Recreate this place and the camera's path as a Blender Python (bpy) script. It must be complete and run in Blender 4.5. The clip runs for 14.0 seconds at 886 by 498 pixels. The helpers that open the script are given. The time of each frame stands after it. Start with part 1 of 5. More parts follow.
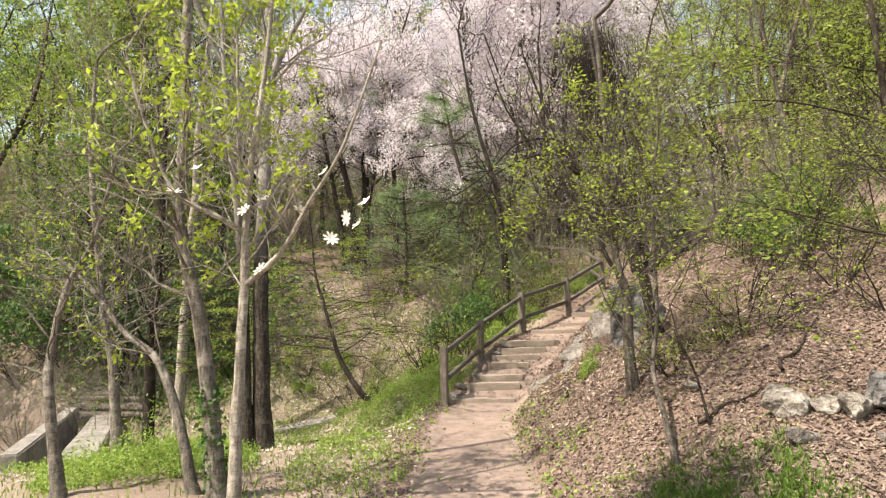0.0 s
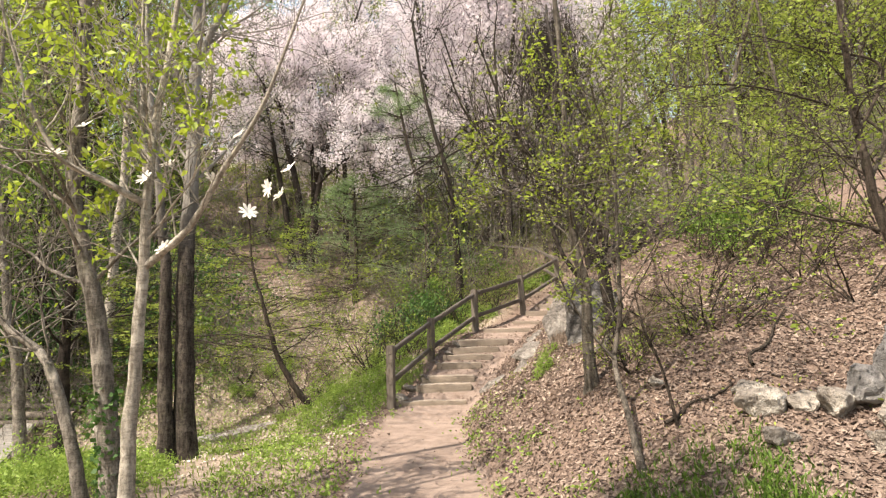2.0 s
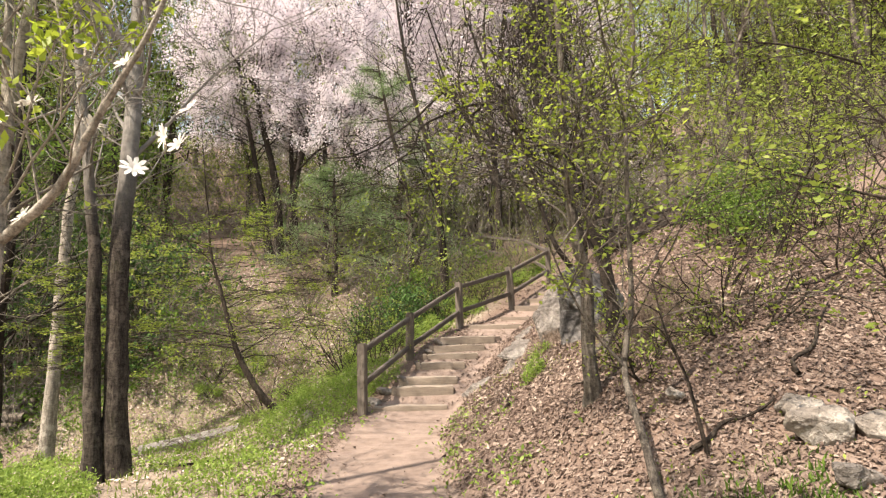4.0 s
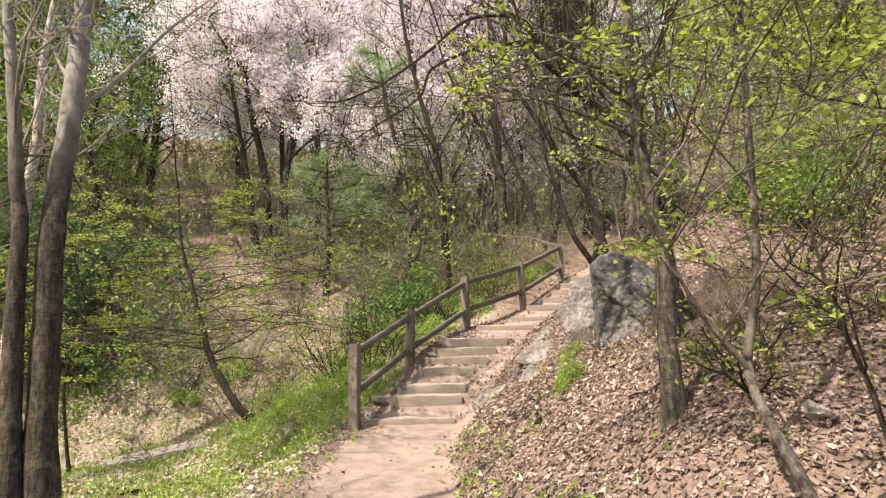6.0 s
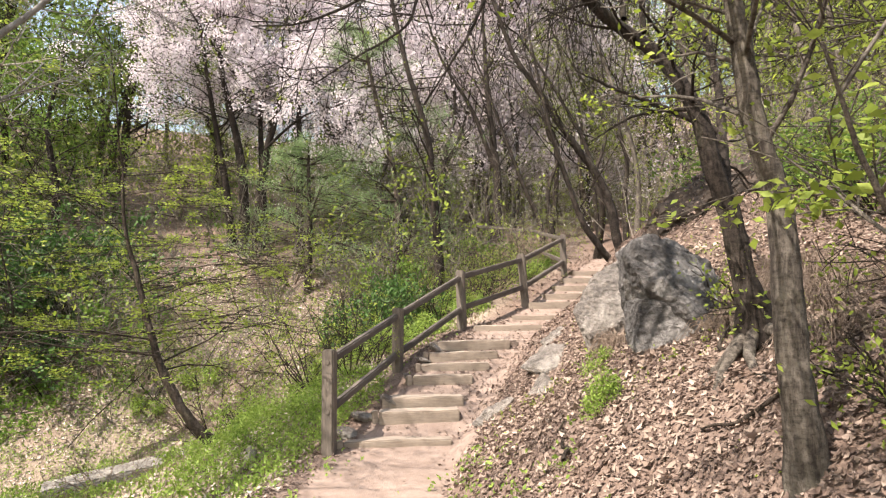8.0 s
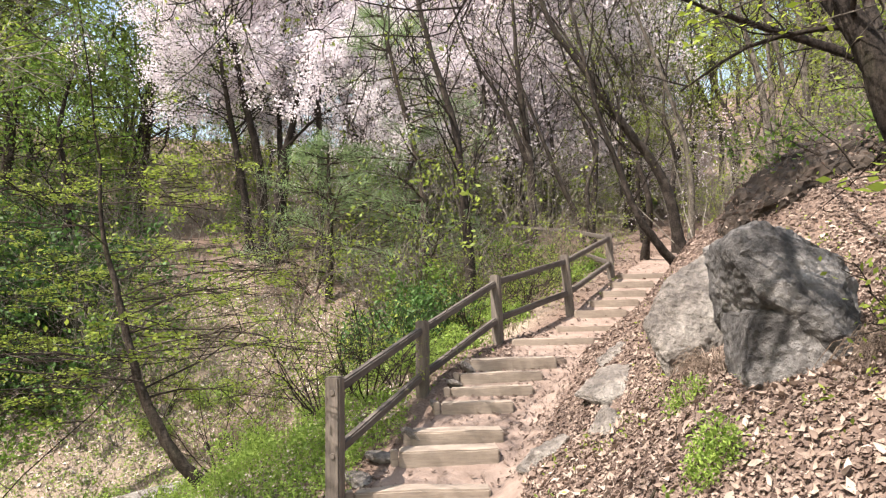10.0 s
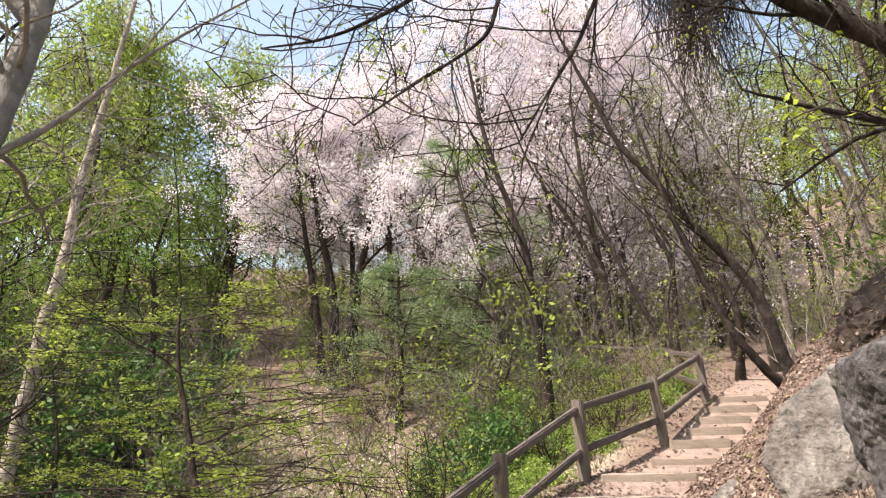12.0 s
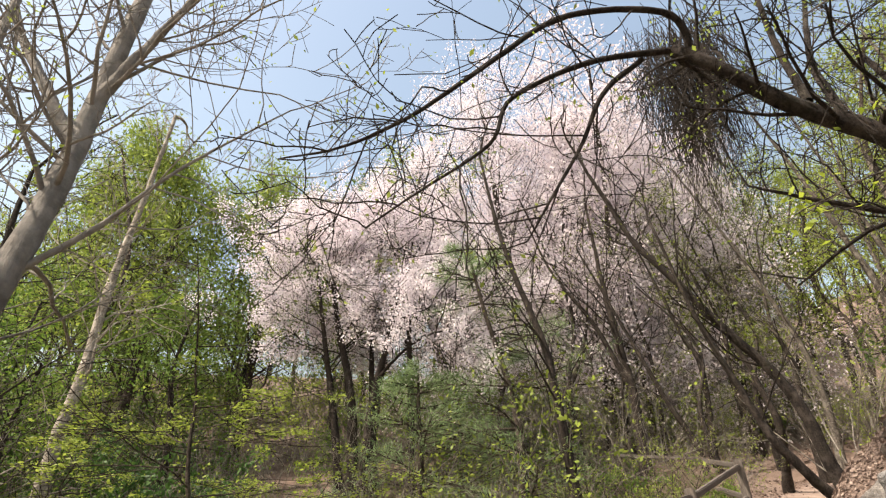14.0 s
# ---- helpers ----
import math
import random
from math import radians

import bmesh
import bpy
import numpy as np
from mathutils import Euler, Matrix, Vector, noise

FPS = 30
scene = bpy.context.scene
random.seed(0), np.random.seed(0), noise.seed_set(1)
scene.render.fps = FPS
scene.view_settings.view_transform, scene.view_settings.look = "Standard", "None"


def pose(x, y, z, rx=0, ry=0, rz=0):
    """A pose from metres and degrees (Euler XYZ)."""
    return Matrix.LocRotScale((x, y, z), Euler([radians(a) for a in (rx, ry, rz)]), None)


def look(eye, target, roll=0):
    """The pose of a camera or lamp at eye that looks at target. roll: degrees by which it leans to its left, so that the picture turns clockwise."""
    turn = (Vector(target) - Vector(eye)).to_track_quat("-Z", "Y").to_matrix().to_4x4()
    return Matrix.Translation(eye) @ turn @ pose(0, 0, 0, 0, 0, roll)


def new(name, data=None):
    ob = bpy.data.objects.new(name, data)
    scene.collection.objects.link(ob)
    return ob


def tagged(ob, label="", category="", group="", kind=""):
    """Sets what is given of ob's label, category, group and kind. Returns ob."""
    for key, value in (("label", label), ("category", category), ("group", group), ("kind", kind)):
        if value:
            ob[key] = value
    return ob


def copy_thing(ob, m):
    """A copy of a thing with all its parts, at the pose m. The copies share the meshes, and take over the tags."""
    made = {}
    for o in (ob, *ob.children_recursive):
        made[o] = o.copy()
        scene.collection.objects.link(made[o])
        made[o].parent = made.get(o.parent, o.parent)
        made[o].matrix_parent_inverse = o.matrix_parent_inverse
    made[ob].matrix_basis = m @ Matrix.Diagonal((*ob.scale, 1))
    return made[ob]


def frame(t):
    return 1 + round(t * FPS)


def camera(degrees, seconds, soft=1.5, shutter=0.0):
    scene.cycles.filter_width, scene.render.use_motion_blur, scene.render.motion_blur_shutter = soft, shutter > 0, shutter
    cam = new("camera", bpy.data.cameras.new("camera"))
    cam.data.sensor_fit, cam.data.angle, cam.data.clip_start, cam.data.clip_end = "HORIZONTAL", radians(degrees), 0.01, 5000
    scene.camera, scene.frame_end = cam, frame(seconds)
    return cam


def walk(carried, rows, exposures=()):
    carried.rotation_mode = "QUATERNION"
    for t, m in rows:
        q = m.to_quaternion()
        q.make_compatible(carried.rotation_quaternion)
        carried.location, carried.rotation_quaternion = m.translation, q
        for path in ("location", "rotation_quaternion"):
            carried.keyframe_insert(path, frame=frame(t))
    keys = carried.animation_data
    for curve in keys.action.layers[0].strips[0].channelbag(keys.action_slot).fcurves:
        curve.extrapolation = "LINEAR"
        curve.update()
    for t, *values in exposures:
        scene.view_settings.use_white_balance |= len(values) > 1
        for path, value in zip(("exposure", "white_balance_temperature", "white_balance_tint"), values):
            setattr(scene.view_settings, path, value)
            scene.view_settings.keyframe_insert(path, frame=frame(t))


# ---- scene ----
cam = camera(75.9, 14.0, 1.25)
PATH = [
    (0, (0.176, 0.053, 1.633), (0.117, 2.038, 1.865), -1.3),
    (0.5, (0.199, 0.299, 1.584), (0.201, 2.285, 1.814), -1.3),
    (1, (0.249, 0.539, 1.516), (0.296, 2.525, 1.745), -1.3),
    (1.5, (0.237, 0.629, 1.494), (0.316, 2.614, 1.732), -1.2),
    (2, (0.282, 0.734, 1.509), (0.38, 2.717, 1.75), -1.3),
    (2.5, (0.322, 0.971, 1.514), (0.443, 2.954, 1.747), -1.2),
    (3, (0.442, 1.233, 1.529), (0.57, 3.216, 1.756), -1.3),
    (3.5, (0.5, 1.493, 1.529), (0.629, 3.476, 1.757), -1.2),
    (4, (0.514, 1.819, 1.507), (0.645, 3.802, 1.73), -1.1),
    (4.2, (0.529, 1.965, 1.491), (0.658, 3.948, 1.715), -1.1),
    (6.3, (0.421, 3.444, 1.343), (0.571, 5.423, 1.592), -0.7),
    (6.5, (0.445, 3.597, 1.341), (0.6, 5.576, 1.587), -0.9),
    (7, (0.494, 3.926, 1.335), (0.666, 5.903, 1.581), -0.9),
    (7.2, (0.479, 4.045, 1.329), (0.663, 6.021, 1.576), -0.9),
    (9.3, (0.563, 5.341, 1.463), (0.721, 7.322, 1.692), -1.5),
    (9.5, (0.586, 5.479, 1.461), (0.723, 7.46, 1.694), -1.5),
    (10, (0.588, 5.776, 1.474), (0.663, 7.757, 1.736), -1.5),
    (10.5, (0.572, 5.971, 1.505), (0.59, 7.941, 1.85), -1.3),
    (11, (0.575, 6.018, 1.519), (0.529, 7.965, 1.97), -1.4),
    (11.5, (0.564, 6.016, 1.524), (0.455, 7.932, 2.088), -1.4),
    (12, (0.555, 6.018, 1.524), (0.403, 7.893, 2.203), -1.5),
    (12.5, (0.56, 6.02, 1.525), (0.385, 7.849, 2.316), -1.6),
    (13, (0.571, 6.029, 1.522), (0.386, 7.805, 2.422), -1.6),
    (13.5, (0.593, 6.035, 1.498), (0.404, 7.753, 2.503), -1.7),
    (14, (0.599, 6.04, 1.506), (0.4, 7.754, 2.518), -1.7),
]
walk(cam, [(t, look(eye, target, roll)) for t, eye, target, roll in PATH],
     [(0, 1.12, 7250, 11), (4, 1.15, 7400, 14), (7, 1.32, 7200, 15), (9.5, 1.38, 6800, 14), (11.5, 1.33, 6900, 16), (13, 1.05, 7250, 16), (14, 1.0, 7400, 14)])

# ---- world, sun ----
SUN_FROM = Vector((-0.45, -0.30, 0.84)).normalized()
world = bpy.data.worlds.new("sky")
scene.world = world
world.use_nodes = True
sky = world.node_tree.nodes.new("ShaderNodeTexSky")
sky.sky_type = "NISHITA"
sky.sun_disc = False
sky.sun_elevation = math.asin(SUN_FROM.z)
sky.sun_rotation = math.atan2(SUN_FROM.x, SUN_FROM.y)
sky.air_density, sky.dust_density, sky.ozone_density = 2.0, 2.5, 0.6
background = world.node_tree.nodes["Background"]
background.inputs["Strength"].default_value = 0.12
world.node_tree.links.new(sky.outputs[0], background.inputs["Color"])
sun_data = bpy.data.lights.new("sun", "SUN")
sun_data.energy, sun_data.angle, sun_data.color = 5.0, radians(0.6), (1.0, 0.95, 0.87)
sun = new("sun", sun_data)
sun.matrix_world = look(SUN_FROM * 60, (0, 0, 0))

# ---- materials ----


def nodes_of(name):
    m = bpy.data.materials.new(name)
    m.use_nodes = True
    nt = m.node_tree
    return m, nt, nt.nodes["Principled BSDF"]


def noise_node(nt, scale, detail=5, rough=0.6, stretch=None, coords="Object"):
    tc = nt.nodes.new("ShaderNodeTexCoord")
    n = nt.nodes.new("ShaderNodeTexNoise")
    n.inputs["Scale"].default_value, n.inputs["Detail"].default_value = scale, detail
    n.inputs["Roughness"].default_value = rough
    src = tc.outputs[coords]
    if stretch:
        mp = nt.nodes.new("ShaderNodeMapping")
        mp.inputs["Scale"].default_value = stretch
        nt.links.new(src, mp.inputs["Vector"])
        src = mp.outputs[0]
    nt.links.new(src, n.inputs["Vector"])
    return n.outputs["Fac"]


def ramp(nt, fac, stops):
    r = nt.nodes.new("ShaderNodeValToRGB")
    e = r.color_ramp.elements
    while len(e) < len(stops):
        e.new(0.5)
    for s, (pos, col) in zip(e, stops):
        s.position, s.color = pos, (*col, 1)
    nt.links.new(fac, r.inputs["Fac"])
    return r.outputs["Color"]


def mix(nt, fac, a, b, how="MIX"):
    n = nt.nodes.new("ShaderNodeMix")
    n.data_type, n.blend_type = "RGBA", how
    for sock, v in ((n.inputs[0], fac), (n.inputs[6], a), (n.inputs[7], b)):
        if isinstance(v, (int, float)):
            sock.default_value = v
        elif isinstance(v, tuple):
            sock.default_value = (*v, 1)
        else:
            nt.links.new(v, sock)
    return n.outputs[2]


def bump(nt, bsdf, height, strength, distance):
    b = nt.nodes.new("ShaderNodeBump")
    b.inputs["Strength"].default_value, b.inputs["Distance"].default_value = strength, distance
    nt.links.new(height, b.inputs["Height"])
    nt.links.new(b.outputs[0], bsdf.inputs["Normal"])


def bark(name, dark, light, scale=9.0, moss=0.0, pale_top=None):
    m, nt, b = nodes_of(name)
    ridges = noise_node(nt, scale, 7, 0.72, (4, 4, 0.8))
    bands = noise_node(nt, 14.0, 4, 0.6, (1, 1, 3.5))
    speck = noise_node(nt, 70.0, 4, 0.7)
    blotch = noise_node(nt, 5.5, 5, 0.65)
    col = ramp(nt, ridges, [(0.36, dark), (0.64, light)])
    col = mix(nt, ramp(nt, bands, [(0.36, (0.55, 0.55, 0.55)), (0.52, (0, 0, 0))]), col, tuple(0.6 * c for c in dark))
    col = mix(nt, ramp(nt, blotch, [(0.52, (0, 0, 0)), (0.62, (0.6, 0.6, 0.6))]), col, tuple(1.4 * c + 0.015 for c in light))
    col = mix(nt, ramp(nt, speck, [(0.52, (0, 0, 0)), (0.66, (0.55, 0.55, 0.55))]), col, tuple(0.5 * c for c in dark))
    if moss:
        patch = noise_node(nt, 3.4, 5, 0.65)
        col = mix(nt, ramp(nt, patch, [(0.54, (0, 0, 0)), (0.66, (moss, moss, moss))]), col, (0.075, 0.08, 0.035))
    if pale_top:  # young bark higher up, smooth and pale
        tc, sep, up = nt.nodes.new("ShaderNodeTexCoord"), nt.nodes.new("ShaderNodeSeparateXYZ"), nt.nodes.new("ShaderNodeMapRange")
        nt.links.new(tc.outputs["Object"], sep.inputs[0])
        nt.links.new(sep.outputs[2], up.inputs[0])
        up.inputs[1].default_value, up.inputs[2].default_value = 2.9, 4.4
        young = ramp(nt, blotch, [(0.38, tuple(0.62 * c for c in pale_top)), (0.58, pale_top)])
        col = mix(nt, up.outputs[0], col, young)
    nt.links.new(col, b.inputs["Base Color"])
    b.inputs["Roughness"].default_value = 0.92
    b.inputs["Specular IOR Level"].default_value = 0.2
    bump(nt, b, ridges, 1.0, 0.03)
    return m


def leaf(name, a, b_col, translucent=0.45, rough=0.55, green_shift=None):
    m, nt, b = nodes_of(name)
    geo = nt.nodes.new("ShaderNodeNewGeometry")
    stops = [(0.0, a), (1.0, b_col)] if green_shift is None else [(0.0, a), (0.6, b_col), (1.0, green_shift)]
    col = ramp(nt, geo.outputs["Random Per Island"], stops)
    nt.links.new(col, b.inputs["Base Color"])
    b.inputs["Roughness"].default_value = rough
    b.inputs["Specular IOR Level"].default_value = 0.3
    if translucent:
        tr = nt.nodes.new("ShaderNodeBsdfTranslucent")
        nt.links.new(col, tr.inputs["Color"])
        mx = nt.nodes.new("ShaderNodeMixShader")
        mx.inputs[0].default_value = translucent
        nt.links.new(b.outputs[0], mx.inputs[1])
        nt.links.new(tr.outputs[0], mx.inputs[2])
        nt.links.new(mx.outputs[0], nt.nodes["Material Output"].inputs["Surface"])
    return m


def ground_material():
    m, nt, b = nodes_of("woodland_floor")
    att = nt.nodes.new("ShaderNodeAttribute")
    att.attribute_name = "cover"
    sep = nt.nodes.new("ShaderNodeSeparateColor")
    nt.links.new(att.outputs["Color"], sep.inputs[0])
    big = noise_node(nt, 0.55, 4)
    mid = noise_node(nt, 5.0, 6)
    fine = noise_node(nt, 34.0, 6, 0.7)
    grit = noise_node(nt, 120.0, 3, 0.7)
    litter = ramp(nt, fine, [(0.3, (0.08, 0.056, 0.046)), (0.5, (0.155, 0.113, 0.094)), (0.72, (0.27, 0.205, 0.172))])
    litter = mix(nt, ramp(nt, big, [(0.4, (0, 0, 0)), (0.65, (0.6, 0.6, 0.6))]), litter, (0.16, 0.108, 0.082))
    dirt = ramp(nt, mid, [(0.3, (0.17, 0.126, 0.105)), (0.7, (0.285, 0.22, 0.186))])
    dirt = mix(nt, ramp(nt, grit, [(0.5, (0, 0, 0)), (0.75, (0.45, 0.45, 0.45))]), dirt, (0.17, 0.115, 0.088))
    grass = ramp(nt, fine, [(0.3, (0.11, 0.09, 0.063)), (0.5, (0.26, 0.212, 0.165)), (0.72, (0.43, 0.365, 0.305))])
    col = mix(nt, sep.outputs[1], litter, grass)
    edge = nt.nodes.new("ShaderNodeMath")
    edge.operation = "MULTIPLY_ADD"
    nt.links.new(mid, edge.inputs[0])
    edge.inputs[1].default_value = 0.9
    edge.inputs[2].default_value = -0.45
    add = nt.nodes.new("ShaderNodeMath")
    nt.links.new(sep.outputs[0], add.inputs[0])
    nt.links.new(edge.outputs[0], add.inputs[1])
    col = mix(nt, ramp(nt, add.outputs[0], [(0.38, (0, 0, 0)), (0.62, (1, 1, 1))]), col, dirt)
    nt.links.new(col, b.inputs["Base Color"])
    b.inputs["Roughness"].default_value = 0.95
    b.inputs["Specular IOR Level"].default_value = 0.15
    bump(nt, b, fine, 0.6, 0.03)
    return m


def stone(name, dark, light, lichen):
    m, nt, b = nodes_of(name)
    n1, n2, n3 = noise_node(nt, 3.2, 7, 0.62), noise_node(nt, 19.0, 6, 0.7), noise_node(nt, 1.6, 5)
    col = ramp(nt, n1, [(0.35, dark), (0.62, light)])
    col = mix(nt, ramp(nt, n2, [(0.35, (0.75, 0.75, 0.75)), (0.6, (0, 0, 0))]), col, tuple(0.55 * c for c in dark))
    col = mix(nt, ramp(nt, n3, [(0.5, (0, 0, 0)), (0.66, (0.55, 0.55, 0.55))]), col, lichen)
    nt.links.new(col, b.inputs["Base Color"])
    b.inputs["Roughness"].default_value = 0.85
    bump(nt, b, n2, 1.0, 0.06)
    return m


def timber(name, dark, light, along=(1, 9, 9), scale=4.0):
    m, nt, b = nodes_of(name)
    grain = noise_node(nt, scale, 7, 0.7, along)
    wear = noise_node(nt, 3.0, 4)
    info = nt.nodes.new("ShaderNodeObjectInfo")
    col = ramp(nt, grain, [(0.3, dark), (0.7, light)])
    col = mix(nt, ramp(nt, wear, [(0.45, (0, 0, 0)), (0.7, (0.5, 0.5, 0.5))]), col, tuple(0.6 * c for c in dark))
    col = mix(nt, ramp(nt, info.outputs["Random"], [(0, (0, 0, 0)), (1, (0.3, 0.3, 0.3))]), col, tuple(0.75 * c for c in light))
    nt.links.new(col, b.inputs["Base Color"])
    b.inputs["Roughness"].default_value = 0.85
    bump(nt, b, grain, 0.5, 0.008)
    return m


GROUND = ground_material()
BARK_PALE = bark("pale_smooth_bark", (0.18, 0.158, 0.13), (0.44, 0.40, 0.345), 7, 0.2)
BARK_GREY = bark("grey_bark", (0.08, 0.068, 0.058), (0.28, 0.252, 0.218), 9, 0.25)
BARK_DARK = bark("dark_furrowed_bark", (0.012, 0.009, 0.008), (0.05, 0.039, 0.032), 11, 0.12)
BARK_TWIN = bark("furrowed_grey_brown_bark", (0.016, 0.012, 0.01), (0.105, 0.087, 0.073), 8, 0.15, (0.28, 0.262, 0.24))
BARK_MID = bark("rough_grey_brown_bark", (0.035, 0.028, 0.024), (0.16, 0.14, 0.118), 7, 0.2)
BARK_BROWN = bark("brown_bark", (0.02, 0.015, 0.012), (0.075, 0.058, 0.046), 10, 0.2)
BRAMBLE = bark("dry_bramble_stem", (0.14, 0.10, 0.078), (0.32, 0.25, 0.20), 12)
LEAF_MAGNOLIA = leaf("young_magnolia_leaf", (0.20, 0.28, 0.03), (0.38, 0.46, 0.06), 0.5)
LEAF_SPRING = leaf("yellow_green_spring_leaf", (0.16, 0.225, 0.032), (0.31, 0.375, 0.075), 0.5)
LEAF_GREEN = leaf("fresh_green_leaf", (0.07, 0.14, 0.02), (0.17, 0.26, 0.05), 0.45)
LEAF_WILLOW = leaf("willow_leaf", (0.13, 0.20, 0.035), (0.27, 0.34, 0.08), 0.5)
LEAF_DARK = leaf("evergreen_leaf", (0.03, 0.075, 0.018), (0.085, 0.17, 0.04), 0.3, 0.6)
NEEDLE = leaf("pine_needles", (0.16, 0.25, 0.11), (0.26, 0.36, 0.17), 0.45)
BLOSSOM = leaf("cherry_blossom", (0.72, 0.645, 0.695), (0.89, 0.845, 0.885), 0.5)
BLOSSOM_FAR = leaf("faded_blossom", (0.64, 0.57, 0.605), (0.83, 0.77, 0.81), 0.5)
PETAL = leaf("magnolia_petal", (0.86, 0.83, 0.76), (0.92, 0.90, 0.86), 0.3)
DRY_LEAF = leaf("dry_oak_leaf", (0.09, 0.061, 0.05), (0.17, 0.123, 0.101), 0.12, 0.8, (0.32, 0.25, 0.208))
PALE_LEAF = leaf("bleached_dry_leaf", (0.26, 0.20, 0.165), (0.46, 0.39, 0.335), 0.12, 0.8, (0.56, 0.50, 0.445))
PALE_OAK = leaf("pale_oak_leaf", (0.17, 0.125, 0.10), (0.29, 0.222, 0.182), 0.15, 0.8, (0.43, 0.35, 0.295))
GRASS = leaf("grass_blade", (0.12, 0.18, 0.03), (0.24, 0.32, 0.06), 0.4)
DRY_GRASS = leaf("mixed_dry_grass", (0.33, 0.265, 0.19), (0.20, 0.16, 0.11), 0.3, 0.7, (0.13, 0.18, 0.045))
# darker copy of the grass green, with the shade below the bank in it
GRASS_SHADED = leaf("shaded_grass_blade", (0.05, 0.10, 0.015), (0.13, 0.21, 0.035), 0.35)
HERB = leaf("fresh_herb_leaf", (0.13, 0.22, 0.035), (0.35, 0.47, 0.11), 0.5)
ROCK = stone("granite", (0.04, 0.037, 0.037), (0.165, 0.155, 0.15), (0.36, 0.34, 0.325))
ROCK_GREY = stone("lichened_granite", (0.09, 0.085, 0.085), (0.27, 0.255, 0.25), (0.46, 0.44, 0.42))
ROCK_MID = stone("brown_grey_rock", (0.12, 0.105, 0.095), (0.30, 0.265, 0.235), (0.36, 0.34, 0.31))
ROCK_PALE = stone("pale_granite", (0.18, 0.155, 0.135), (0.43, 0.38, 0.33), (0.56, 0.52, 0.47))
CONCRETE = stone("weathered_concrete", (0.18, 0.165, 0.148), (0.40, 0.37, 0.335), (0.30, 0.275, 0.24))
POST_WOOD = timber("weathered_grey_timber", (0.055, 0.045, 0.038), (0.19, 0.158, 0.132), (9, 9, 1))
RAIL_WOOD = timber("weathered_grey_rail", (0.04, 0.033, 0.029), (0.135, 0.112, 0.096), (1, 9, 9))
def earth(name, dark, light):
    m, nt, b = nodes_of(name)
    mid, grit = noise_node(nt, 6.0, 6), noise_node(nt, 90.0, 4, 0.7)
    col = ramp(nt, mid, [(0.3, dark), (0.7, light)])
    col = mix(nt, ramp(nt, grit, [(0.45, (0, 0, 0)), (0.7, (0.5, 0.5, 0.5))]), col, tuple(0.55 * c for c in dark))
    nt.links.new(col, b.inputs["Base Color"])
    b.inputs["Roughness"].default_value = 0.95
    bump(nt, b, grit, 0.5, 0.012)
    return m


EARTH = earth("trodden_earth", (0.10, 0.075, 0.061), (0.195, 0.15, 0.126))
# dark brown soil, deepened further to hold the shade of the averted bank
DARK_SHADED_EARTH = earth("dark_shaded_rooty_earth", (0.02, 0.015, 0.012), (0.075, 0.055, 0.042))
STEP_WOOD = timber("worn_step_timber", (0.19, 0.15, 0.118), (0.36, 0.30, 0.245), (1, 9, 9))
LOG_WOOD = bark("felled_log_bark", (0.06, 0.05, 0.042), (0.2, 0.17, 0.14), 8)

# ---- lie of the land ----
CX_Y = (-60, 9.0, 10.8, 11.5, 12.25, 12.67, 13.5, 14.2, 14.7, 15.2, 16.3, 17.0, 20, 23, 30)
CX_X = (0.27, 0.27, 0.55, 0.9, 1.35, 1.68, 2.3, 2.95, 3.4, 3.8, 4.5, 5.0, 6.6, 9.0, 18.0)
PZ_Y = (-60, 0, 4, 9.5, 10.7, 10.8, 11.5, 12.0, 12.67, 13.5, 14.2, 14.7, 15.7, 17.0, 20, 23, 60)
PZ_Z = (0.3, 0.08, -0.1, -0.1, -0.02, 0.0, 0.30, 0.50, 0.90, 1.15, 1.30, 1.50, 1.86, 2.27, 2.9, 3.6, 19)
LF_Y = (-60, 6, 9, 12, 13.5, 16.3, 18, 20, 22, 23, 30, 60, 100)
LF_Z = (-0.1, -0.15, -0.38, -0.8, -1.2, -1.6, -0.1, 1.9, 3.5, 3.9, 6.0, 19.0, 30.0)


def wave(x, y):
    return (np.sin(1.7 * x + 0.6 * y) * np.cos(1.3 * y - 0.4 * x) * 0.5 + np.sin(4.1 * x - 2.3 * y + 1) * 0.22
            + np.sin(7.3 * y + 3.1 * x) * 0.13 + np.sin(13.0 * x + 5.0 * y) * np.sin(11 * y) * 0.1)


def smooth(v):
    v = np.clip(v, 0, 1)
    return v * v * (3 - 2 * v)


def path_offset(x, y):
    return x - np.interp(y, CX_Y, CX_X)


